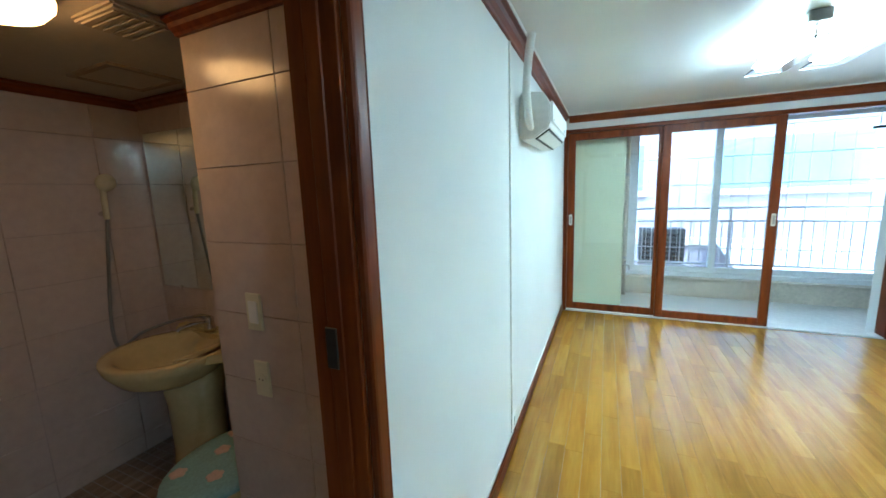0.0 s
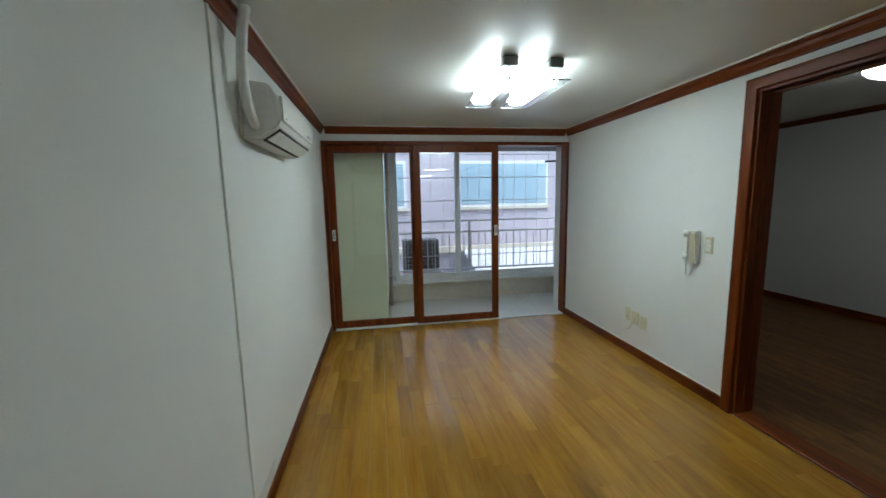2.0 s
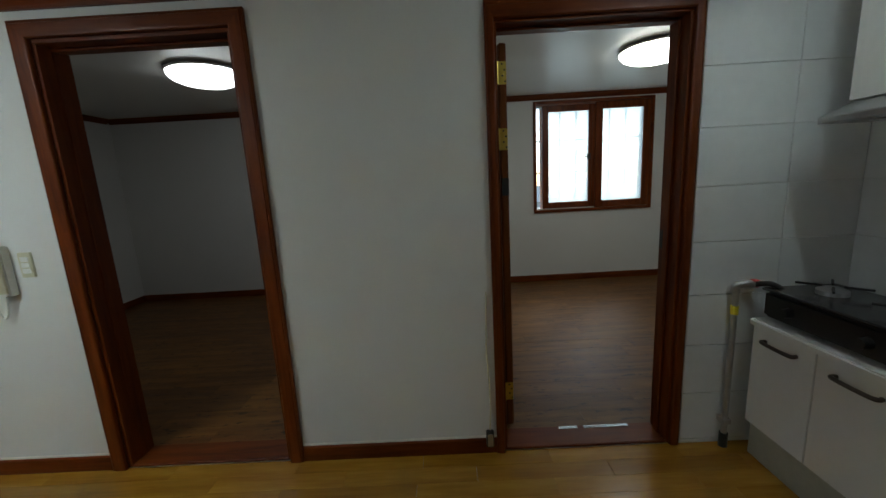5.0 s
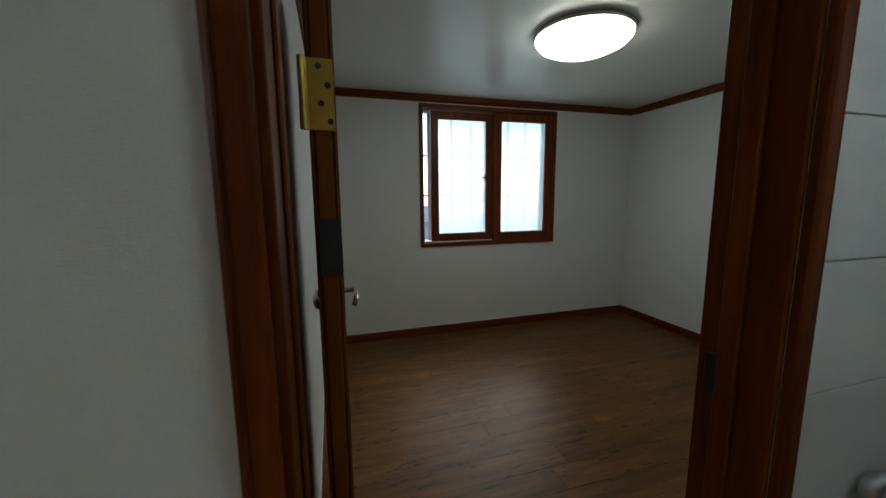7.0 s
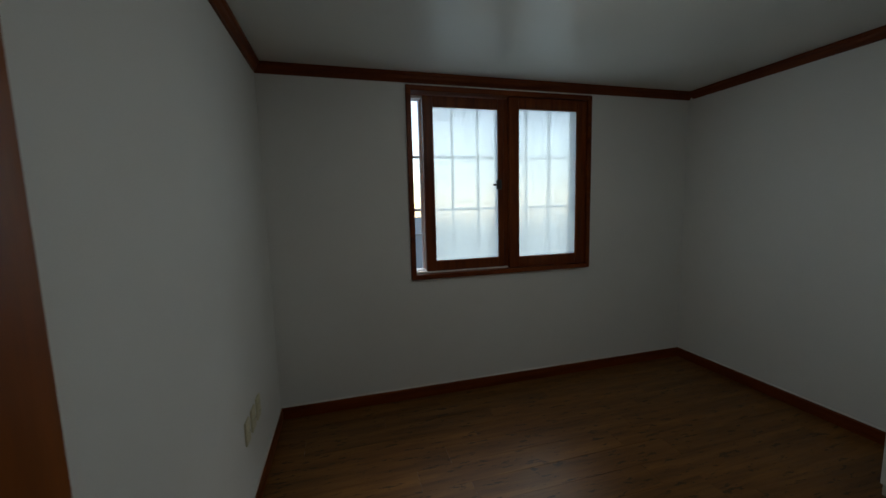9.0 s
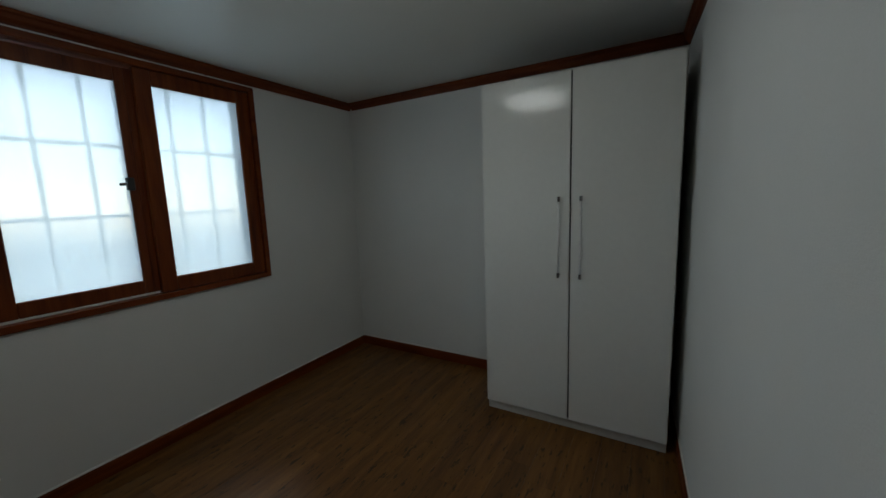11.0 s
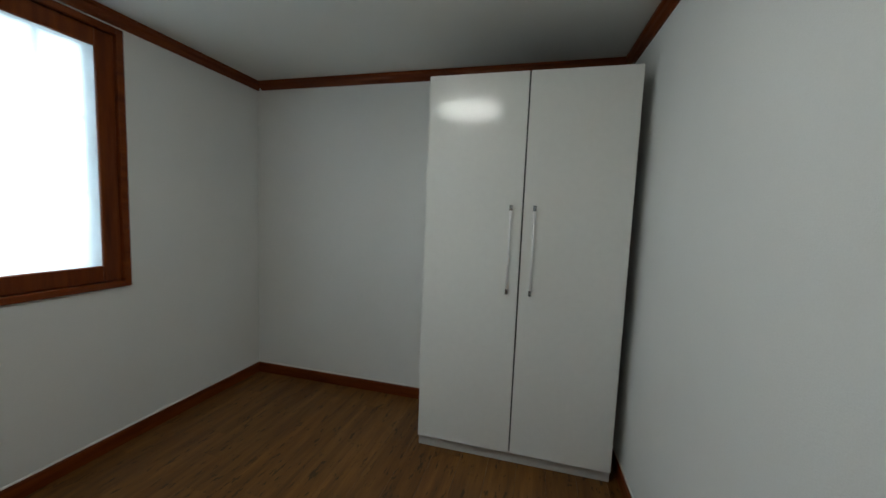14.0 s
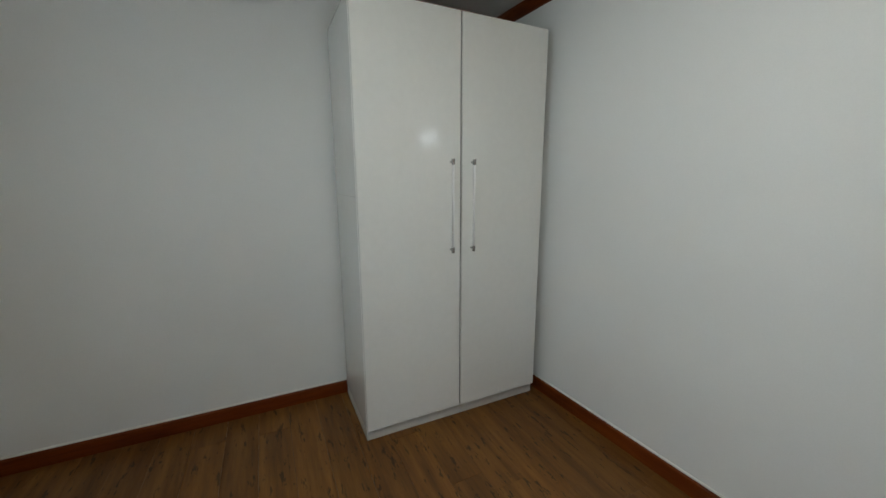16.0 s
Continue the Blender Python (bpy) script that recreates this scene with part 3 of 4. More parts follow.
part("cord", tube(B(), curve_points([(-0.05, 0.03, 0.027), (-0.04, 0.036, -0.03), (-0.035, 0.034, -0.085), (-0.03, 0.022, -0.1), (-0.025, 0.008, -0.07), (-0.022, 0.004, 0.0), (-0.022, 0.0, 0.008)]), 0.006), WHITE, phone, "coiled white cord", True)


def wall_switch(at, rz, w, h, gangs, label, name="light_switch"):
    s = thing(name, at, label, "switch" if name == "light_switch" else "socket")
    s.rotation_euler = (0, 0, radians(rz))
    part("plate", box(B(), -w / 2, -0.009, -h / 2, w / 2, 0, h / 2, 0.003, 2), IVORY, s)
    for k in range(gangs):
        z = (k - (gangs - 1) / 2) * h * 0.7 / gangs
        if name == "light_switch":
            part("rocker", box(B(), -w * 0.3, -0.013, z - h * 0.3 / gangs, w * 0.3, -0.008, z + h * 0.3 / gangs, 0.002), WHITE, s)
        else:
            r = part("receptacle", rod(B(), (0, -0.008, z), (0, -0.0125, z), 0.021, n=20), IVORY, s)
            for q in (-0.008, 0.008):
                part("pin_hole", rod(B(), (q, -0.0122, z), (q, -0.0132, z), 0.003, n=8), BLACK, r)
    return s


wall_switch((EAST, 2.918, 1.072), -90, 0.064, 0.116, 3, "ivory three-way light switch beside a door frame")
wall_switch((EAST, 3.7, 0.355), -90, 0.06, 0.115, 2, "ivory double socket low on the wall", "power_socket")
wall_switch((EAST, 3.605, 0.34), -90, 0.09, 0.115, 1, "ivory aerial socket low on the wall with a stub of cable", "aerial_socket")
wall_switch((EAST, 3.5, 0.33), -90, 0.07, 0.115, 1, "blank ivory outlet plate low on the wall", "telephone_socket")
stub = thing("cable_stub", (EAST - 0.012, 3.61, 0.32), "cut end of a white aerial cable", "cable")
part("cable", tube(B(), curve_points([(0, 0, 0.02), (-0.03, -0.02, 0.0), (-0.03, 0.01, -0.06), (-0.035, 0.04, -0.09)]), 0.006), IVORY, stub, smooth=True)

# ---------------- kitchen corner ----------------
KY, KT = -0.355, 0.675
gas = thing("gas_cabinet", (2.4, SOUTH, 0), "low white kitchen cabinet under the gas hob", "cabinet")
d = KY - SOUTH
part("body", box(B(), -0.28, 0.0, 0.17, 0.29, d - 0.02, KT - 0.03, 0.002), GLOSS, gas)
part("plinth", box(B(), -0.28, 0.0, 0.0, 0.29, d - 0.03, 0.17), plain("plinth_grey", (0.42, 0.42, 0.34), 0.5), gas)
for x0, x1, hx in ((-0.278, 0.003, -0.14), (0.007, 0.288, 0.15)):
    dr = part("door", box(B(), x0, d - 0.019, 0.175, x1, d, KT - 0.035, 0.002), GLOSS, gas)
    bm = tube(B(), curve_points([(hx - 0.07, d, KT - 0.085), (hx - 0.06, d + 0.025, KT - 0.085), (hx + 0.06, d + 0.025, KT - 0.085), (hx + 0.07, d, KT - 0.085)]), 0.008)
    part("handle", bm, plain("bronze", (0.09, 0.07, 0.06), 0.35, 0.6), dr, "dark bronze bow handle", True)
part("worktop", box(B(), -0.282, 0.0, KT - 0.03, 0.292, d + 0.02, KT, 0.006, 2), GLOSS, gas)
sink_unit = thing("sink_cabinet", (1.5, SOUTH, 0), "white kitchen sink cabinet with a worktop", "cabinet")
part("body", box(B(), -0.6, 0, 0.1, 0.615, d - 0.02, 0.79, 0.002), GLOSS, sink_unit)
part("plinth", box(B(), -0.6, 0, 0, 0.615, d - 0.06, 0.1), plain("plinth_grey2", (0.45, 0.45, 0.42), 0.5), sink_unit)
for x0 in (-0.598, -0.194, 0.21):
    part("door", box(B(), x0, d - 0.019, 0.105, x0 + 0.4, d, 0.785, 0.002), GLOSS, sink_unit)
part("worktop", box(B(), -0.6, 0, 0.79, 0.615, d + 0.02, 0.83, 0.008, 2), GLOSS, sink_unit)
hob = thing("gas_hob", (2.405, SOUTH + 0.31, KT), "black two-ring gas hob on the low cabinet", "gas hob")
part("body", box(B(), -0.27, -0.15, 0.015, 0.27, 0.16, 0.13, 0.014, 2), BLACK, hob)
part("top_plate", box(B(), -0.275, -0.155, 0.13, 0.275, 0.165, 0.142, 0.004), plain("hob_top", (0.05, 0.05, 0.05), 0.2), hob)
for x in (-0.14, 0.14):
    part("burner", lathe(B(), [(0.05, 0.14), (0.05, 0.16), (0.03, 0.17)], (x, 0, 0), 20), STEEL, hob)
    for a in range(4):
        c, s_ = math.cos(a * math.pi / 2 + 0.785), math.sin(a * math.pi / 2 + 0.785)
        part("pan_support", rod(B(), (x + 0.03 * c, 0.03 * s_, 0.175), (x + 0.11 * c, 0.11 * s_, 0.175), 0.005, n=6), BLACK, hob)
    part("knob", rod(B(), (x, 0.155, 0.07), (x, 0.19, 0.07), 0.022, 0.018, 16), BLACK, hob)
for x in (-0.24, 0.24):
    part("foot", rod(B(), (x, 0.1, 0), (x, 0.1, 0.02), 0.012), BLACK, hob)
    part("foot", rod(B(), (x, -0.1, 0), (x, -0.1, 0.02), 0.012), BLACK, hob)
pipe = thing("gas_pipe", (2.735, -0.3, 0), "grey steel gas pipe with a valve rising beside the cabinet", "pipe")
pipe.scale = (1, 1, 1.025)
part("riser", rod(B(), (0, 0, 0.0), (0, 0, 0.76), 0.013), STEEL, pipe)
part("elbow", tube(B(), curve_points([(0, 0, 0.76), (0, 0, 0.79), (-0.01, -0.03, 0.8), (-0.02, -0.06, 0.8)]), 0.017), STEEL, pipe, smooth=True)
part("valve", box(B(), -0.03, -0.085, 0.785, -0.0, -0.05, 0.82, 0.006), plain("red_valve", (0.5, 0.05, 0.04), 0.4), pipe, "red valve lever")
part("tag", rod(B(), (0, 0, 0.66), (0, 0, 0.7), 0.016), plain("yellow_tag", (0.75, 0.6, 0.03), 0.5), pipe, "yellow gas tag")
part("hose", tube(B(), curve_points([(-0.02, -0.06, 0.8), (-0.07, -0.1, 0.81), (-0.1, -0.16, 0.76), (-0.12, -0.2, 0.72)]), 0.012), BLACK, pipe, "black rubber hose", True)
part("clamp", box(B(), -0.02, -0.02, 0.12, 0.03, 0.02, 0.15, 0.004), STEEL, pipe)
part("foot", rod(B(), (0, 0, 0.0), (0, 0, 0.07), 0.019), BLACK, pipe)
cup = thing("wall_cabinet", (2.06, SOUTH, 1.555), "white wall cabinet above the hob", "cabinet")
part("body", box(B(), -0.6, 0, 0, 0.52, 0.29, 0.555, 0.002), GLOSS, cup)
for x0 in (-0.598, -0.036):
    part("door", box(B(), x0, 0.291, 0.002, x0 + 0.556, 0.31, 0.553, 0.002), GLOSS, cup)
hood = thing("cooker_hood", (2.28, SOUTH, 1.476), "slanted grey metal cooker hood under the wall cabinet", "cooker hood")
bm = B()
ps = [(0, 0.078), (0.3, 0.078), (0.42, 0.025), (0.42, 0.0), (0, 0.0)]
l0 = [bm.verts.new((-0.3, p, q)) for p, q in ps]
l1 = [bm.verts.new((0.3, p, q)) for p, q in ps]
for i in range(5):
    bm.faces.new((l0[i], l0[(i + 1) % 5], l1[(i + 1) % 5], l1[i]))
bm.faces.new(l0[::-1]), bm.faces.new(l1)
bmesh.ops.recalc_face_normals(bm, faces=bm.faces)
bmesh.ops.bevel(bm, geom=list(bm.edges), offset=0.004, segments=1, affect='EDGES')
part("canopy", bm, STEEL, hood)
part("filter", box(B(), -0.2, 0.1, -0.006, 0.2, 0.34, 0.0, 0.002), STEEL, hood)

# ---------------- bedroom things ----------------


def dome(at, glow, label):
    """Round ceiling light: metal rim and shallow glowing shade."""
    t = thing("ceiling_light", at, label, "ceiling light", "round ceiling lights")
    part("rim", lathe(B(), [(0.24, 0.0), (0.278, -0.012), (0.278, -0.03), (0.24, -0.032)], n=40), STEEL, t, smooth=True)
    part("shade", lathe(B(), [(0.27, -0.03), (0.268, -0.048), (0.243, -0.075), (0.19, -0.1), (0.107, -0.117), (0.02, -0.122)], n=40), glow, t, "glowing white shade", True)
    return t


dome((4.3, -0.75, BC), DOME_GLOW, "round white ceiling light, switched on, in the bedroom")
dome((4.24, 2.83, BC), DOME_DIM, "round white ceiling light, switched on, in the dim bedroom")

# open door leaf, turned in against the bedroom wall
leaf = thing("door_1", (2.94, 0.699, 0.02), "brown panelled wooden door standing open into the bedroom", "door", kind="structure")
leaf.rotation_euler = (0, 0, radians(-0.7))
LW, LH = 0.84, 1.93
part("slab", box(B(), 0.0, -0.013, 0, LW, 0.013, LH, 0.003), DOORWOOD, leaf)
for s in (-1, 1):
    part("stile", box(B(), 0.002, min(s * 0.013, s * 0.019), 0.002, 0.155, max(s * 0.013, s * 0.019), LH - 0.002, 0.003), DOORWOOD, leaf)
    part("stile", box(B(), LW - 0.155, min(s * 0.013, s * 0.019), 0.002, LW - 0.002, max(s * 0.013, s * 0.019), LH - 0.002, 0.003), DOORWOOD, leaf)
    part("rail", box(B(), 0.155, min(s * 0.013, s * 0.019), 0.002, LW - 0.155, max(s * 0.013, s * 0.019), 0.14, 0.003), DOORWOOD, leaf)
    part("rail", box(B(), 0.155, min(s * 0.013, s * 0.019), 1.76, LW - 0.155, max(s * 0.013, s * 0.019), LH - 0.002, 0.003), DOORWOOD, leaf)
    for k in range(8):
        z0 = 0.165 + k * 0.195
        p = part("panel", box(B(), 0.16, min(s * 0.0125, s * 0.018), z0, LW - 0.16, max(s * 0.0125, s * 0.018), z0 + 0.188, 0.005, 2), DOORWOOD, leaf)
    for x in (0.1, LW - 0.1):
        part("bead", box(B(), x - 0.005, min(s * 0.0188, s * 0.0215), 0.14, x + 0.005, max(s * 0.0188, s * 0.0215), LH - 0.14, 0.001), DOORWOOD, leaf)
    hd = part("handle", tube(B(), curve_points([(LW - 0.055, s * 0.019, 1.02), (LW - 0.055, s * 0.06, 1.02), (LW - 0.07, s * 0.068, 1.02), (LW - 0.15, s * 0.066, 1.012), (LW - 0.16, s * 0.058, 0.99)]), 0.009), CHROME, leaf, "brushed steel lever handle", True)
    part("rose", rod(B(), (LW - 0.055, s * 0.019, 1.02), (LW - 0.055, s * 0.028, 1.02), 0.026, n=20), CHROME, hd)
part("latch_plate", box(B(), LW - 0.001, -0.011, 0.95, LW + 0.002, 0.011, 1.1, 0.001), STEEL, leaf)
for z in (0.2, 1.505, 1.8):
    h = part("hinge", rod(B(), (-0.006, 0.024, z - 0.05), (-0.006, 0.024, z + 0.05), 0.006), BRASS, leaf, "brass butt hinge")
    part("hinge_leaf", box(B(), -0.0028, -0.018, z - 0.05, 0.0, 0.024, z + 0.05, 0.001), BRASS, h)
    for q, w in ((-0.037, -0.012), (-0.012, 0.0), (0.013, -0.01), (0.039, 0.002)):
        part("screw", rod(B(), (-0.0026, w, z + q), (-0.0034, w, z + q), 0.0045, n=10), BLACK, h)
part("hinge_pocket", box(B(), -0.002, -0.019, 1.24, 0.001, 0.014, 1.325), plain("grey_filler", (0.035, 0.035, 0.035), 0.7), leaf, "grey filled hinge pocket")

# wardrobe
PEARL = plain("pearl_bar", (0.78, 0.78, 0.77), 0.25)
DARKCHROME = plain("dark_chrome", (0.38, 0.38, 0.38), 0.2, 1.0)
ward = thing("wardrobe", (3.733, BS + 0.022, 0), "tall glossy white two-door wardrobe with bar handles", "wardrobe")
WX0, WX1, WD, WT = -0.52, 0.525, 0.49, 2.085
part("carcass", box(B(), WX0, 0, 0.06, WX1, WD - 0.002, WT - 0.004, 0.002), GLOSS, ward)
part("top_board", box(B(), WX0 + 0.001, 0.001, WT - 0.004, WX1 - 0.001, WD - 0.003, WT, 0.001), plain("raw_board", (0.09, 0.065, 0.045), 0.9, vary=0.2), ward, "dusty unlaminated brown top board")
part("plinth", box(B(), WX0 + 0.002, 0.0, 0.0, WX1 - 0.002, WD - 0.004, 0.058, 0.002), plain("plinth_white", (0.55, 0.55, 0.52), 0.4), ward)
part("side_seam", box(B(), WX1 - 0.001, 0.002, 1.235, WX1 + 0.0008, WD - 0.004, 1.238), GROUT, ward, "hairline joint across the side panel")
for x0, x1, hx in ((WX0 + 0.002, -0.0055, -0.062), (0.0025, WX1 - 0.002, 0.057)):
    dr = part("door", box(B(), x0, WD, 0.064, x1, WD + 0.018, WT - 0.002, 0.002, 2), GLOSS, ward)
    part("door_edge", box(B(), x1 - 0.001 if x0 < -0.1 else x0 - 0.0038, WD + 0.0004, 0.07, x1 + 0.0038 if x0 < -0.1 else x0 + 0.001, WD + 0.006, WT - 0.004), BLACK, dr, "black rubber edge strip")
    hn = part("handle", rod(B(), (hx, WD + 0.045, 0.965), (hx, WD + 0.045, 1.395), 0.006, n=14), PEARL, dr, "white bar handle with chrome ends", True)
    for z in (0.962, 1.398):
        part("handle_end", rod(B(), (hx, WD + 0.045, z - 0.014), (hx, WD + 0.045, z + 0.014), 0.0085, n=14), DARKCHROME, hn, "dark chrome end")
        part("handle_post", rod(B(), (hx, WD + 0.018, z), (hx, WD + 0.048, z), 0.0055, n=12), DARKCHROME, hn)
wall_switch((5.22, BN, 0.42), 0, 0.07, 0.115, 2, "ivory double socket low on the bedroom wall", "power_socket")
wall_switch((5.11, BN, 0.42), 0, 0.07, 0.11, 1, "ivory aerial socket low on the bedroom wall", "aerial_socket")
wall_switch((5.0, BN, 0.42), 0, 0.07, 0.11, 1, "ivory telephone outlet low on the bedroom wall", "telephone_socket")

# bedroom window: brown frame, two sashes, white outer sash with frosted panes, bars beyond


def sash_y(parent, y0, y1, z0, z1, x, w, d, mat, glass, name="sash"):
    bm = B()
    box(bm, x - d / 2, y0, z0, x + d / 2, y0 + w, z1, 0.004)
    box(bm, x - d / 2, y1 - w, z0, x + d / 2, y1, z1, 0.004)
    box(bm, x - d / 2, y0 + w, z0, x + d / 2, y1 - w, z0 + w, 0.004)
    box(bm, x - d / 2, y0 + w, z1 - w, x + d / 2, y1 - w, z1, 0.004)
    s = part(name, bm, mat, parent)
    if glass:
        g = part("pane", box(B(), x - 0.003, y0 + w - 0.005, z0 + w - 0.005, x + 0.003, y1 - w + 0.005, z1 - w + 0.005), glass, s)
        g.visible_shadow = False
    return s


win = thing("window_1", (BE, 0, 0), "brown wooden sliding window with frosted outer panes, slightly open", "window", kind="structure")
y0, y1, z0, z1 = WIN
bm = B()
F = 0.035
box(bm, -0.02, y0, z0, 0.11, y0 + F, z1, 0.003), box(bm, -0.02, y1 - F, z0, 0.11, y1, z1, 0.003)
box(bm, -0.02, y0 + F, z0, 0.11, y1 - F, z0 + F, 0.003), box(bm, -0.02, y0 + F, z1 - F, 0.11, y1 - F, z1, 0.003)
part("window_frame", bm, TRIM, win)
ym = -0.885
sash_y(win, -0.905, -0.255, z0 + F + 0.012, z1 - F - 0.012, 0.055, 0.076, 0.03, TRIMZ, FROST)
sash_y(win, y0 + F, -0.9, z0 + F + 0.002, z1 - F - 0.002, 0.018, 0.084, 0.034, TRIMZ, FROST)
part("interlock", box(B(), 0.0355, -0.935, z0 + F + 0.014, 0.0395, -0.87, z1 - F - 0.014), TRIMZ, win)
part("track", box(B(), 0.035, y0 + F, z0 + F, 0.11, y1 - F, z0 + F + 0.012, 0.002), SEALANT, win, "white plastic track")
lt = part("latch", box(B(), 0.012, ym + 0.04, 1.53, 0.04, ym + 0.075, 1.6, 0.004), BLACK, win, "small dark metal latch")
part("latch_lever", rod(B(), (0.012, ym + 0.085, 1.565), (-0.012, ym + 0.115, 1.56), 0.008, n=10), BLACK, lt)
bm = B()
box(bm, 0.112, y0, z0, 0.198, y0 + 0.05, z1, 0.003), box(bm, 0.112, y1 - 0.05, z0, 0.198, y1, z1, 0.003)
box(bm, 0.112, y0 + 0.05, z0, 0.198, y1 - 0.05, z0 + 0.05, 0.003), box(bm, 0.112, y0 + 0.05, z1 - 0.05, 0.198, y1 - 0.05, z1, 0.003)
part("outer_frame", bm, GREYFRAME, win)
sash_y(win, y0 + 0.05, ym + 0.03, z0 + 0.05, z1 - 0.05, 0.14, 0.045, 0.025, GREYFRAME, GLASS, "outer_sash")
sash_y(win, ym - 0.02, y1 - 0.12, z0 + 0.05, z1 - 0.05, 0.172, 0.045, 0.025, GREYFRAME, GLASS, "outer_sash")
bars = thing("window_bars", (BE + 0.235, 0, 0), "steel security bars outside the bedroom window", "grille")
for i in range(7):
    y = -1.583 + i * 0.2117
    part("bar", rod(B(), (0, y, z0 - 0.05), (0, y, z1 + 0.05), 0.011, n=8), STEEL, bars)
for z in (1.39, 1.79):
    part("crossbar", rod(B(), (0.0, y0 - 0.05, z), (0.0, y1 + 0.05, z), 0.011, n=8), STEEL, bars)

# ---------------- bathroom ----------------
bl = "pale tiled bathroom wall"
bath_w = solid("wall_bath_west", box(B(), XW - 0.12, XS, -0.2, XW, XN, 2.43), BATHGROUT, bl, "wall")
bath_n = solid("wall_bath_north", box(B(), XW - 0.12, XN, -0.2, -0.12, XN + 0.12, 2.43), BATHGROUT, bl + " with a mirror", "wall")
solid("wall_bath_south", box(B(), XW - 0.12, XS - 0.12, -0.2, -0.12, XS, 2.43), BATHTILE, bl, "wall")
pier = solid("wall_bath_pier", box(B(), -0.845, 1.30, -0.2, -0.12, XN, 2.43), BATHGROUT, "pale tiled pier beside the bathroom door", "wall")
solid("ceiling_bath", box(B(), XW, XS, XC, -0.12, XN, XC + 0.1), plain("bath_ceiling", (0.5, 0.45, 0.38), 0.6), "dull cream bathroom ceiling", "ceiling")
bath_floor = solid("floor_bath", box(B(), XW, XS, -0.2, -0.12, XN, XF - 0.004), GROUT, "small dark mosaic tiles on the bathroom floor", "floor")
BROWNTILE = wood("mosaic_tile", (0.1, 0.07, 0.055), (0.2, 0.15, 0.12), (0.3, 0.24, 0.2), 'y', 0.4, vary=0.5)
bm = B()
for i in range(27):
    for j in range(17):
        x, y = -2.09 + i * 0.05, 0.96 + j * 0.05
        box(bm, x, y, XF - 0.006, x + 0.045, y + 0.045, XF)
mos = part("mosaic", bm, BROWNTILE, bath_floor)
tagged(mos, kind="stuff")
for nm, a, b, n in (("trim_bath_west", (XW, XS), (XW, XN), (1, 0)), ("trim_bath_north", (XW + 0.05, XN), (-0.845, XN), (0, -1)), ("trim_bath_pier", (-0.845, 1.30), (-0.12, 1.30), (0, -1))):
    run(nm, a, b, n, XC - 0.05, [(p + 0.008 if p else 0.008, q * 0.6) for p, q in COVE], TRIM, "dark brown cornice round the bathroom ceiling", "cornice")

lamp2 = thing("bathroom_light", (-1.02, 0.91, XC), "round warm ceiling light, switched on, in the bathroom", "ceiling light")
part("rim", lathe(B(), [(0.12, 0.0), (0.15, -0.01), (0.15, -0.025), (0.12, -0.028)], n=32), IVORY, lamp2, smooth=True)
part("shade", lathe(B(), [(0.145, -0.025), (0.142, -0.045), (0.12, -0.07), (0.07, -0.085), (0.01, -0.09)], n=32), WARM_GLOW, lamp2, "warm glowing glass shade", True)
VENTCREAM = plain("vent_cream", (0.4, 0.34, 0.25), 0.6)
vent = thing("ceiling_vent", (-0.96, 1.205, XC), "square cream extractor vent in the bathroom ceiling", "vent")
part("frame", box(B(), -0.115, -0.09, -0.022, 0.115, 0.09, 0, 0.008, 2), VENTCREAM, vent)
for i in range(6):
    part("slat", box(B(), -0.09, -0.075 + i * 0.027, -0.027, 0.09, -0.06 + i * 0.027, -0.021, 0.002), VENTCREAM, vent)
hatch = thing("access_hatch", (-1.6, 1.52, XC), "framed square access hatch in the bathroom ceiling", "hatch")
part("frame", box(box(box(box(B(), -0.165, -0.15, -0.012, -0.14, 0.15, 0), 0.14, -0.15, -0.012, 0.165, 0.15, 0), -0.14, -0.15, -0.012, 0.14, -0.125, 0), -0.14, 0.125, -0.012, 0.14, 0.15, 0), plain("hatch_frame", (0.3, 0.24, 0.16), 0.6), hatch, "brownish frame")
part("panel", box(B(), -0.14, -0.125, -0.006, 0.14, 0.125, 0), plain("hatch_cream", (0.48, 0.42, 0.33), 0.6), hatch)

mir = thing("mirror", (-1.5, XN - 0.008, 1.0), "frameless wall mirror above the washbasin", "mirror")
MIRROR = Nodes("mirror_silver")
MIRROR.bsdf.inputs["Metallic"].default_value, MIRROR.bsdf.inputs["Roughness"].default_value = 1.0, 0.02
MIRROR.bsdf.inputs["Base Color"].default_value = (0.8, 0.88, 0.82, 1)
part("plate", box(B(), -0.56, -0.008, -0.09, 0.56, -0.001, 0.82, 0.002), MIRROR.mat, mir)
for x in (-0.4, 0.4):
    part("clip", box(B(), x - 0.012, -0.012, -0.1, x + 0.012, -0.007, -0.08, 0.002), CHROME, mir)

CERAMIC = plain("cream_ceramic", (0.6, 0.5, 0.26), 0.12, vary=0.05, bump=0.0, coat=0.5)
basin = thing("washbasin", (-1.6, 1.52, XF), "cream ceramic washbasin with a side ledge on a pedestal", "washbasin")
ZS = 0.76
bm = B()
rings = [(0.15, -0.17), (0.24, -0.12), (0.29, -0.05), (0.3, -0.01), (0.295, 0.0), (0.26, 0.0), (0.235, -0.012), (0.2, -0.06), (0.12, -0.11), (0.03, -0.125)]
lathe(bm, rings, (0, 0, ZS), 40, 1.0, 0.92)
part("bowl", bm, CERAMIC, basin, smooth=True)
part("back_ledge", box(B(), -0.3, 0.2, ZS - 0.05, 0.75, XN - 1.52 - 0.01, ZS + 0.02, 0.018, 3), CERAMIC, basin, smooth=False)
bm = B()
l0, l1 = [], []
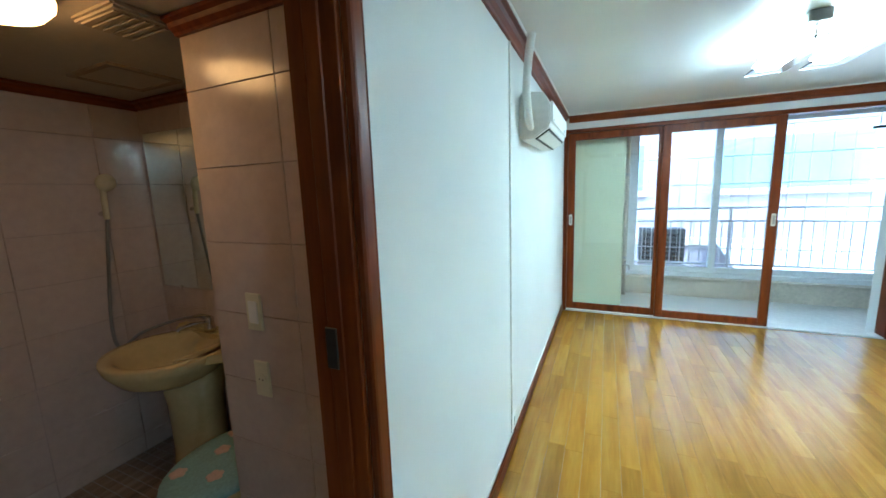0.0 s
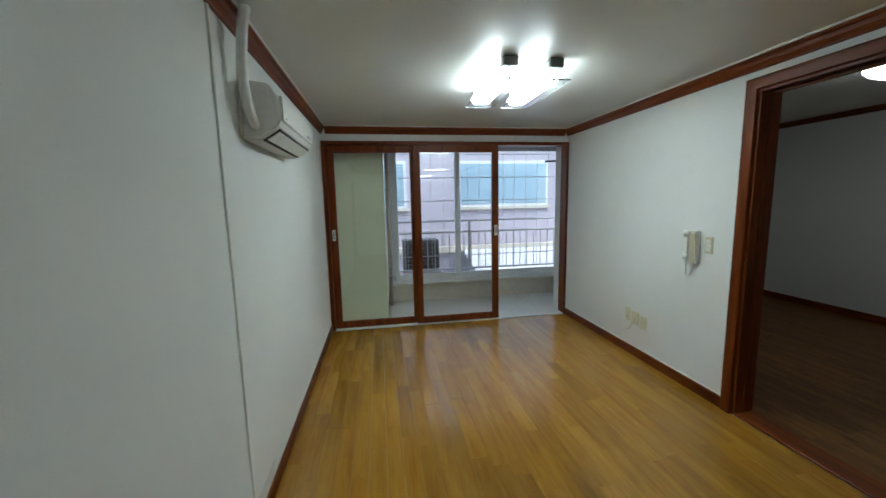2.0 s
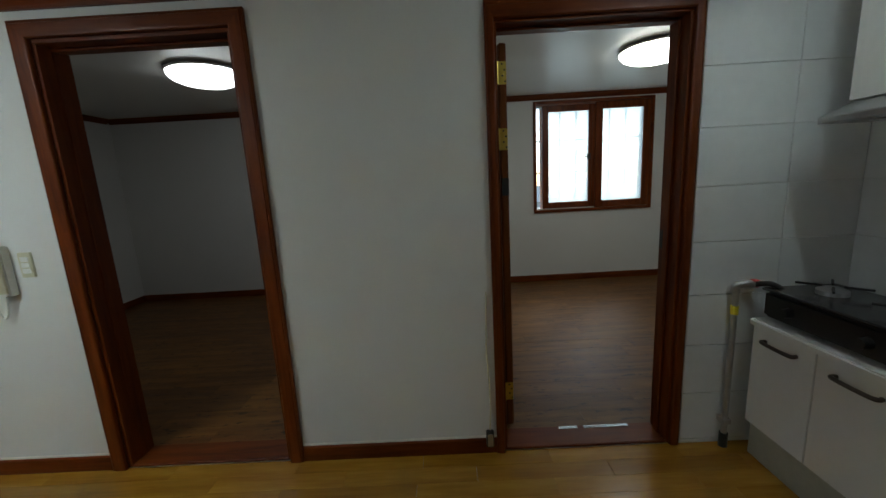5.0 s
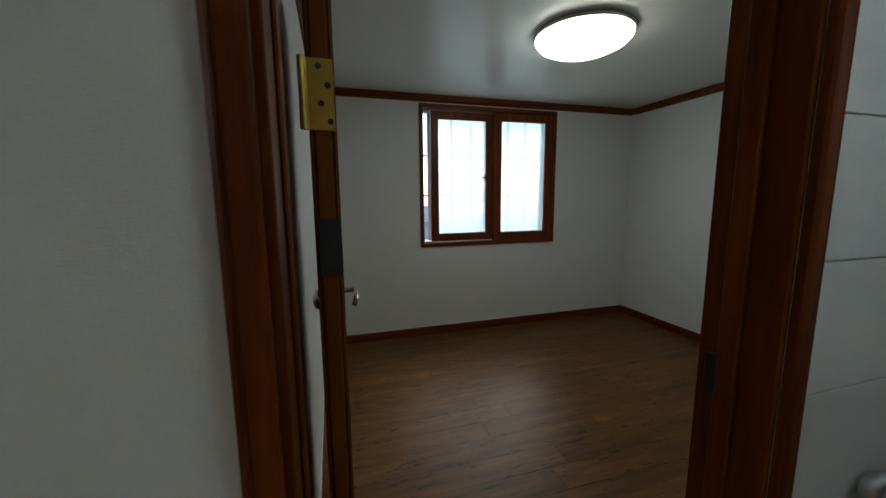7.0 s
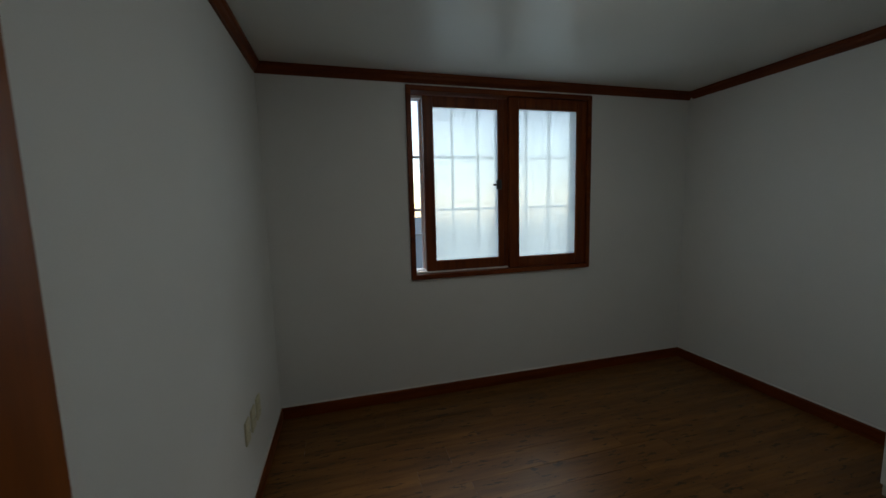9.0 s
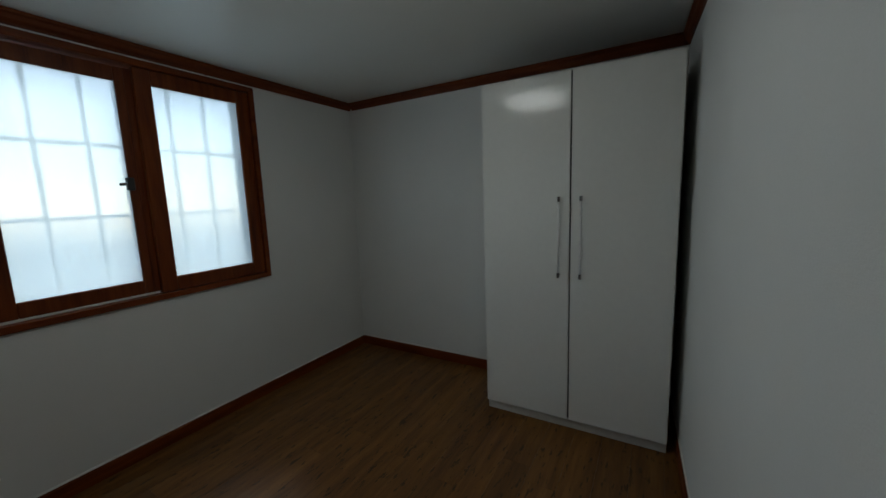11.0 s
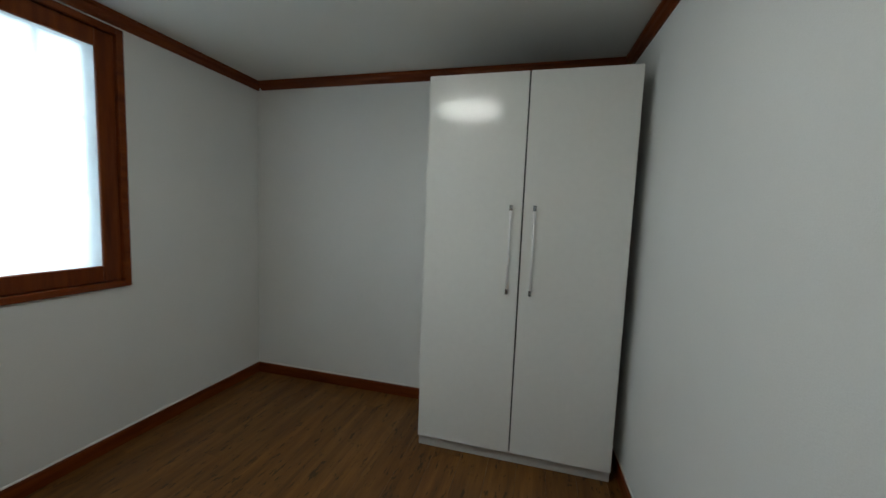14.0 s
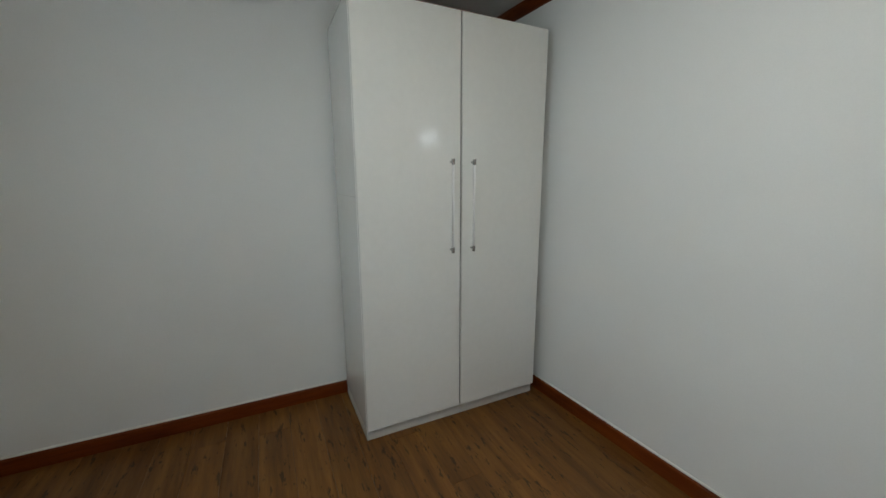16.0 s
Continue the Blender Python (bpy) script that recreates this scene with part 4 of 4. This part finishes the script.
for i in range(13):
    t = i / 12
    y = -0.1 + 0.3 * (1 - (1 - t) ** 2)
    l0.append((0.2 + 0.55 * t, y)), l1.append((0.2 + 0.55 * t, 0.22))
lo, hi = [], []
for (xa, ya), (xb, yb) in zip(l0, l1):
    lo.append((bm.verts.new((xa, min(ya, yb - 0.01), ZS - 0.045)), bm.verts.new((xb, yb, ZS - 0.045))))
    hi.append((bm.verts.new((xa, min(ya, yb - 0.01), ZS)), bm.verts.new((xb, yb, ZS))))
for k in range(12):
    bm.faces.new((hi[k][0], hi[k + 1][0], hi[k + 1][1], hi[k][1]))
    bm.faces.new((lo[k][0], lo[k][1], lo[k + 1][1], lo[k + 1][0]))
    bm.faces.new((lo[k][0], lo[k + 1][0], hi[k + 1][0], hi[k][0]))
bmesh.ops.recalc_face_normals(bm, faces=bm.faces)
part("apron", bm, CERAMIC, basin)
part("pedestal", lathe(B(), [(0.17, 0.0), (0.165, 0.05), (0.15, 0.2), (0.155, 0.45), (0.175, ZS - 0.14)], (0.03, 0.08, 0), 28, 1.0, 0.8), CERAMIC, basin, smooth=True)
part("drain", lathe(B(), [(0.022, 0), (0.022, 0.004), (0.01, 0.005)], (0, 0, ZS - 0.126), 16), CHROME, basin)
part("trap", tube(B(), curve_points([(-0.22, 0.1, ZS - 0.1), (-0.22, 0.1, ZS - 0.2), (-0.18, 0.12, ZS - 0.23), (-0.14, 0.14, ZS - 0.18)]), 0.016), BLACK, basin, "dark drain hose", True)
part("waste_pipe", tube(B(), curve_points([(0.33, 0.19, ZS - 0.05), (0.33, 0.18, ZS - 0.2), (0.4, 0.18, ZS - 0.27), (0.48, 0.2, ZS - 0.2), (0.5, 0.27, ZS - 0.18)]), 0.026), BLACK, basin, "dark waste pipe", True)
part("supply_valve", box(B(), 0.37, 0.2, ZS - 0.16, 0.46, 0.265, ZS - 0.1, 0.012, 2), BLACK, basin, "dark supply valve")
tap = thing("basin_tap", (-1.57, 1.725, XF + ZS + 0.02), "chrome mixer tap on the basin ledge", "tap")
part("body", lathe(B(), [(0.03, 0), (0.028, 0.02), (0.022, 0.05), (0.024, 0.075), (0.012, 0.085)], n=20), CHROME, tap, smooth=True)
part("spout", tube(B(), curve_points([(0, 0, 0.045), (-0.02, -0.05, 0.055), (-0.05, -0.12, 0.05), (-0.055, -0.14, 0.035)]), 0.012), CHROME, tap, smooth=True)
part("lever", tube(B(), curve_points([(0, 0, 0.085), (-0.01, -0.03, 0.1), (-0.02, -0.07, 0.105)]), 0.007), CHROME, tap, smooth=True)
sh = thing("hand_shower", (XW + 0.008, 1.55, 1.37), "cream hand shower on a wall hook with a grey hose", "shower")
part("hook", tube(B(), curve_points([(0, 0, 0), (0.04, 0, 0.01), (0.05, 0, 0.03)]), 0.012), CHROME, sh, smooth=True)
part("handle", tube(B(), curve_points([(0.055, 0, -0.03), (0.055, 0, 0.05), (0.06, 0, 0.12), (0.075, 0, 0.16)]), 0.014), IVORY, sh, smooth=True)
hd = lathe(B(), [(0.02, 0), (0.045, 0.02), (0.045, 0.03), (0.01, 0.034)], n=24)
hobj = part("head", hd, IVORY, sh, smooth=True)
hobj.matrix_basis = pose(0.075, 0, 0.17, 0, 100, 0)
part("hose", tube(B(), curve_points([(0.055, 0, -0.03), (0.05, -0.03, -0.3), (0.05, -0.06, -0.62), (0.08, -0.05, -0.74), (0.2, -0.0, -0.66), (0.36, 0.08, -0.6), (0.48, 0.15, -0.585), (0.53, 0.165, -0.62)]), 0.009), plain("grey_hose", (0.2, 0.2, 0.21), 0.4), sh, "grey flexible shower hose", True)

wc = thing("toilet", (-1.06, 1.42, XF), "cream toilet with a blue flowered fabric lid cover", "toilet")
wc.scale = (1, 1, 0.86)
part("bowl", lathe(B(), [(0.12, 0.0), (0.1, 0.08), (0.13, 0.22), (0.19, 0.36), (0.19, 0.39)], (0, -0.02, 0), 28, 0.95, 1.25), CERAMIC, wc, smooth=True)
part("tank", box(B(), -0.2, 0.16, 0.36, 0.2, 0.33, 0.66, 0.025, 3), CERAMIC, wc)
BLUECLOTH = plain("blue_cloth", (0.3, 0.52, 0.55), 0.95, vary=0.15, bump=0.6, scale=90)
lid = part("lid_cover", lathe(B(), [(0.2, 0.39), (0.215, 0.405), (0.21, 0.43), (0.16, 0.44), (0.02, 0.442)], (0, -0.02, 0), 32, 0.95, 1.25), BLUECLOTH, wc, "pale blue fabric lid cover with flowers", True)
PETAL = plain("pink_petal", (0.75, 0.55, 0.5), 0.95, vary=0.1)
for fx, fy in ((-0.1, -0.17), (0.06, -0.12), (-0.06, 0.0), (0.1, 0.06), (-0.12, 0.11), (0.12, -0.01)):
    bm = B()
    for k in range(5):
        a = k * 2 * math.pi / 5
        lathe(bm, [(0.017, 0.0), (0.014, 0.004), (0.003, 0.005)], (fx + 0.018 * math.cos(a), fy + 0.018 * math.sin(a), 0.441), 10)
    part("flower", bm, PETAL, lid)
wall_switch((-0.636, 1.292, 1.045), 0, 0.07, 0.13, 1, "white light switch on the bathroom tiles")
wall_switch((-0.632, 1.292, 0.803), 0, 0.07, 0.13, 1, "white socket on the bathroom tiles", "power_socket")

# strip of plaster patch and clip at the foot of the cable duct
solid("duct_foot", box(B(), 0.0005, 2.37, 0.08, 0.004, 2.63, 0.14, 0.001), SEALANT, "white patch of filler above the skirting", "trim")
pole = thing("drying_pole", (2.7, 5.75, 1.92), "dark clothes pole hung under the balcony ceiling", "clothes pole")
part("pole", rod(B(), (0.2, 0, 0), (0.68, 0, 0.02), 0.014), BLACK, pole)
for x in (0.25, 0.6):
    part("hanger", rod(B(), (x, 0, 0.0), (x, 0, 0.33), 0.005, n=6), STEEL, pole)
low = thing("neighbour_shed", (3.9, 8.1, -6.1), "low shed with a pale slanted roof across the lane", "shed")
part("wall", box(B(), -1.3, -0.3, 0, 2.2, 0.9, 6.0), plain("shed_grey", (0.3, 0.33, 0.4), 0.8), low)
bm = sweep(B(), (-1.45, 0, 6.0), (2.4, 0, 6.0), (0, 1, 0), [(-0.45, 0.0), (1.0, 0.32), (1.0, 0.36), (-0.45, 0.04)])
part("roof", bm, plain("shed_roof", (0.75, 0.76, 0.78), 0.5), low)
# houses seen far off through the gap of the bedroom window
for i, (x, y, w, h, c, rc) in enumerate(((30, 4.5, 6, 7.5, (0.5, 0.4, 0.38), (0.15, 0.3, 0.28)), (38, 13, 8, 9.5, (0.55, 0.5, 0.52), (0.3, 0.2, 0.18)), (26, 9.5, 4, 5.2, (0.3, 0.36, 0.5), (0.12, 0.2, 0.42)), (34, -3, 9, 5.5, (0.6, 0.6, 0.58), (0.25, 0.3, 0.3)), (45, 5, 14, 11, (0.5, 0.5, 0.55), (0.3, 0.3, 0.32)))):
    hs = thing("distant_house", (x, y, -6.1), "small rendered house far off with a coloured roof", "house", "distant houses")
    part("wall", box(B(), -3, -w / 2, 0, 3, w / 2, h), plain("render_%d" % i, c, 0.85), hs)
    bm = sweep(B(), (0, -w / 2 - 0.3, h), (0, w / 2 + 0.3, h), (1, 0, 0), [(-3.3, 0), (0, 1.2), (3.3, 0)])
    part("roof", bm, plain("roof_%d" % i, rc, 0.7), hs)
    for k in range(max(1, int(w // 2))):
        for q in range(int(h // 2.8)):
            part("window", box(B(), -3.04, -w / 2 + 0.5 + k * 1.9, 1.0 + q * 2.7, -2.98, -w / 2 + 1.5 + k * 1.9, 2.1 + q * 2.7), BLUEGLASS, hs)

kl = thing("kitchen_light", (1.95, -0.2, LC), "slim fluorescent ceiling light, switched on, over the worktop", "ceiling light")
part("housing", box(B(), -0.31, -0.05, -0.03, 0.31, 0.05, 0, 0.006), WHITE, kl)
part("tube", rod(B(), (-0.28, 0, -0.047), (0.28, 0, -0.047), 0.016, n=16), glowing("kitchen_tube", (0.78, 0.93, 1.0), KITCHEN_LAMP), kl, "glowing fluorescent tube", True)
for x in (-0.29, 0.29):
    part("end_cap", box(B(), x - 0.012, -0.022, -0.07, x + 0.012, 0.022, -0.03, 0.003), WHITE, kl)

# sealant beads along skirtings and cornices
BEAD = [(0, 0.08), (0.006, 0.08), (0.005, 0.086), (0, 0.0885)]
bd = "thin white sealant line above the skirting"
for nm, a, b, n in (("trim_bead_west", (0, DB[1] + 0.045), (0, NORTH), (1, 0)), ("trim_bead_east", (EAST, D1[1] + CAS), (EAST, NORTH), (-1, 0)), ("trim_bead_east_middle", (EAST, D2[1] + CAS2), (EAST, D1[0] - CAS), (-1, 0)),
                    ("trim_bead_bedroom_east", (BE, BS), (BE, BN), (-1, 0)), ("trim_bead_bedroom_south", (BW + 0.01, BS), (BE - 0.01, BS), (0, 1)), ("trim_bead_bedroom_north", (BW + 0.01, BN), (BE - 0.01, BN), (0, -1)), ("trim_bead_bedroom_west", SKEW[1], SKEW[0], (1, -0.049))):
    run(nm, a, b, n, 0, BEAD, SEALANT, bd, "trim")
TOPBEAD = [(0.05, 0.07), (0.055, 0.073), (0.056, 0.0795), (0.05, 0.0795)]
for nm, a, b, n in (("trim_top_west", (0, SOUTH), (0, NORTH - 0.05), (1, 0)), ("trim_top_east", (EAST, SOUTH), (EAST, NORTH - 0.05), (-1, 0)), ("trim_top_north", (0.05, NORTH), (EAST - 0.05, NORTH), (0, -1))):
    run(nm, a, b, n, LC - 0.08, TOPBEAD, SEALANT, "thin cream sealant line over the cornice", "trim")

# small fittings round the second bedroom door
cbx = thing("cable_box", (EAST - 0.002, 0.832, 0.05), "small dark junction box with a cable beside the door frame", "junction box")
part("box", box(B(), -0.04, -0.018, 0.0, -0.013, 0.02, 0.085, 0.005), BLACK, cbx)
part("cover", box(B(), -0.043, -0.012, 0.008, -0.039, 0.014, 0.075, 0.002), STEEL, cbx)
part("cable", tube(B(), curve_points([(-0.02, 0.0, 0.085), (-0.006, -0.008, 0.25), (-0.005, 0.002, 0.5), (-0.005, -0.004, 0.78)]), 0.004, 8), IVORY, cbx, smooth=True)
part("threshold_strip", box(B(), 0.118, 0.0, 0.0135, 0.138, 0.1, 0.017, 0.001), CHROME, df2, "worn bright metal threshold strip")
part("threshold_strip", box(B(), 0.118, -0.27, 0.0135, 0.138, -0.03, 0.017, 0.001), CHROME, df2, "worn bright metal threshold strip")

dp = thing("drain_pipe", (0.69, 5.93, -0.05), "thin cream plastic drain pipe in the balcony corner", "pipe")
part("pipe", rod(B(), (0, 0, 0), (0, 0, 2.3), 0.028, n=20), CONCRETE, dp, smooth=True)
for z in (0.5, 1.6):
    part("clamp", rod(B(), (0, 0, z), (0, 0, z + 0.03), 0.033, n=20), STEEL, dp)
bt = thing("balcony_tap", (0.66, 5.8, 0.38), "small dark garden tap on the balcony wall", "tap")
part("spout", tube(B(), curve_points([(-0.015, 0, 0), (0.05, 0, 0.01), (0.09, 0, -0.02), (0.09, 0, -0.06)]), 0.011), STEEL, bt, smooth=True)
part("handle", rod(B(), (0.04, -0.03, 0.05), (0.04, 0.03, 0.05), 0.009), BLACK, bt)
part("stem", rod(B(), (0.04, 0, 0.0), (0.04, 0, 0.05), 0.007), STEEL, bt)
solid("wall_balcony_pier", box(B(), 0.0, 5.7, -0.05, 0.642, BALY, 2.25), CONCRETE, "pale plastered pier at the balcony corner", "wall")

yb = (DB[0] + DB[1]) / 2
part("strike_plate", box(B(), -0.075, DB[1] - yb - 0.029, 1.07, -0.045, DB[1] - yb - 0.0245, 1.16, 0.002), BLACK, df3, "dark strike plate")
yd = (D2[0] + D2[1]) / 2
part("strike_plate", box(B(), 0.095, D2[0] - yd + 0.0245, 0.97, 0.12, D2[0] - yd + 0.029, 1.06, 0.002), BLACK, df2, "dark strike plate")

# ---------------- floors, piece by piece ----------------


def planks(parent, x0, x1, y0, y1, w, length, mat, name="plank", seed=3):
    rng = random.Random(seed)
    me = finish(name, box(B(), -0.5, -0.5, -1, 0.5, 0.5, 0), mat)
    n = max(1, round((x1 - x0) / w))
    w = (x1 - x0) / n
    for i in range(n):
        y = y0 - rng.random() * length
        while y < y1 - 0.001:
            a, b = max(y, y0), min(y + length, y1)
            if b - a > 0.02:
                ob = new(name, me)
                ob.location = (x0 + (i + 0.5) * w, (a + b) / 2, rng.uniform(-0.0004, 0.0))
                ob.scale = (w - 0.0012, b - a - 0.0012, 0.006)
                ob.parent = parent
            y += length


planks(floor, 0.002, EAST - 0.002, SOUTH + 0.002, NORTH - 0.035, 0.092, 0.62, OAK)
planks(floor_b, 2.92, BE - 0.002, BS, BN, 0.15, 1.2, VINYL, seed=5)
planks(floor_a, 2.92, BE - 0.002, AS, AN, 0.15, 1.2, VINYL, seed=6)


def tiles(parent, plane, at, a0, a1, z0, z1, w, h, mat, sign, start=0.0, zstart=0.0, gap=0.0025, seed=1):
    """Wall tiles over a stretch of an x or y wall, each its own piece, cut at the edges."""
    rng = random.Random(seed)
    made = {}
    z = zstart
    while z < z1:
        lo, hi = max(z, z0), min(z + h, z1)
        a = start
        while a < a1:
            p, q = max(a, a0), min(a + w, a1)
            if hi - lo > 0.02 and q - p > 0.02:
                key = (round(q - p, 4), round(hi - lo, 4))
                if key not in made:
                    bm = B()
                    box(bm, -(key[0] - gap) / 2, -0.004, -(key[1] - gap) / 2, (key[0] - gap) / 2, 0.004, (key[1] - gap) / 2, 0.0015)
                    made[key] = finish("tile", bm, mat)
                ob = new("tile", made[key])
                mid, zz, off = (p + q) / 2, (lo + hi) / 2, at + sign * (0.004 + rng.uniform(-0.0003, 0.0003))
                if plane == 'x':
                    ob.location, ob.rotation_euler = (off, mid, zz), (0, 0, radians(90))
                else:
                    ob.location = (mid, off, zz)
                ob.parent = parent
            a += w
        z += h


tiles(bpy.data.objects["wall_east"], 'x', EAST, SOUTH + 0.008, D2[0] - CAS2 - 0.004, 0.0, LC - 0.08, 0.4, 0.2475, TILE, -1, start=-0.905, zstart=-0.225)
tiles(bpy.data.objects["wall_south"], 'y', SOUTH, 0.0, EAST, 0.6, LC - 0.08, 0.4, 0.2475, TILE, 1, start=0.0, zstart=-0.225, seed=2)
tiles(pier, 'y', 1.30, -0.845, -0.12, XF, XC, 0.4, 0.25, BATHTILE, -1, start=-0.845, zstart=-0.22, seed=3)
tiles(bath_w, 'x', XW, 0.6, XN - 0.008, XF, XC, 0.4, 0.25, BATHTILE, 1, start=-0.025, zstart=-0.22, seed=4)
tiles(bath_n, 'y', XN, XW, -0.845, XF, XC, 0.4, 0.25, BATHTILE, -1, start=-2.1, zstart=-0.22, seed=5)
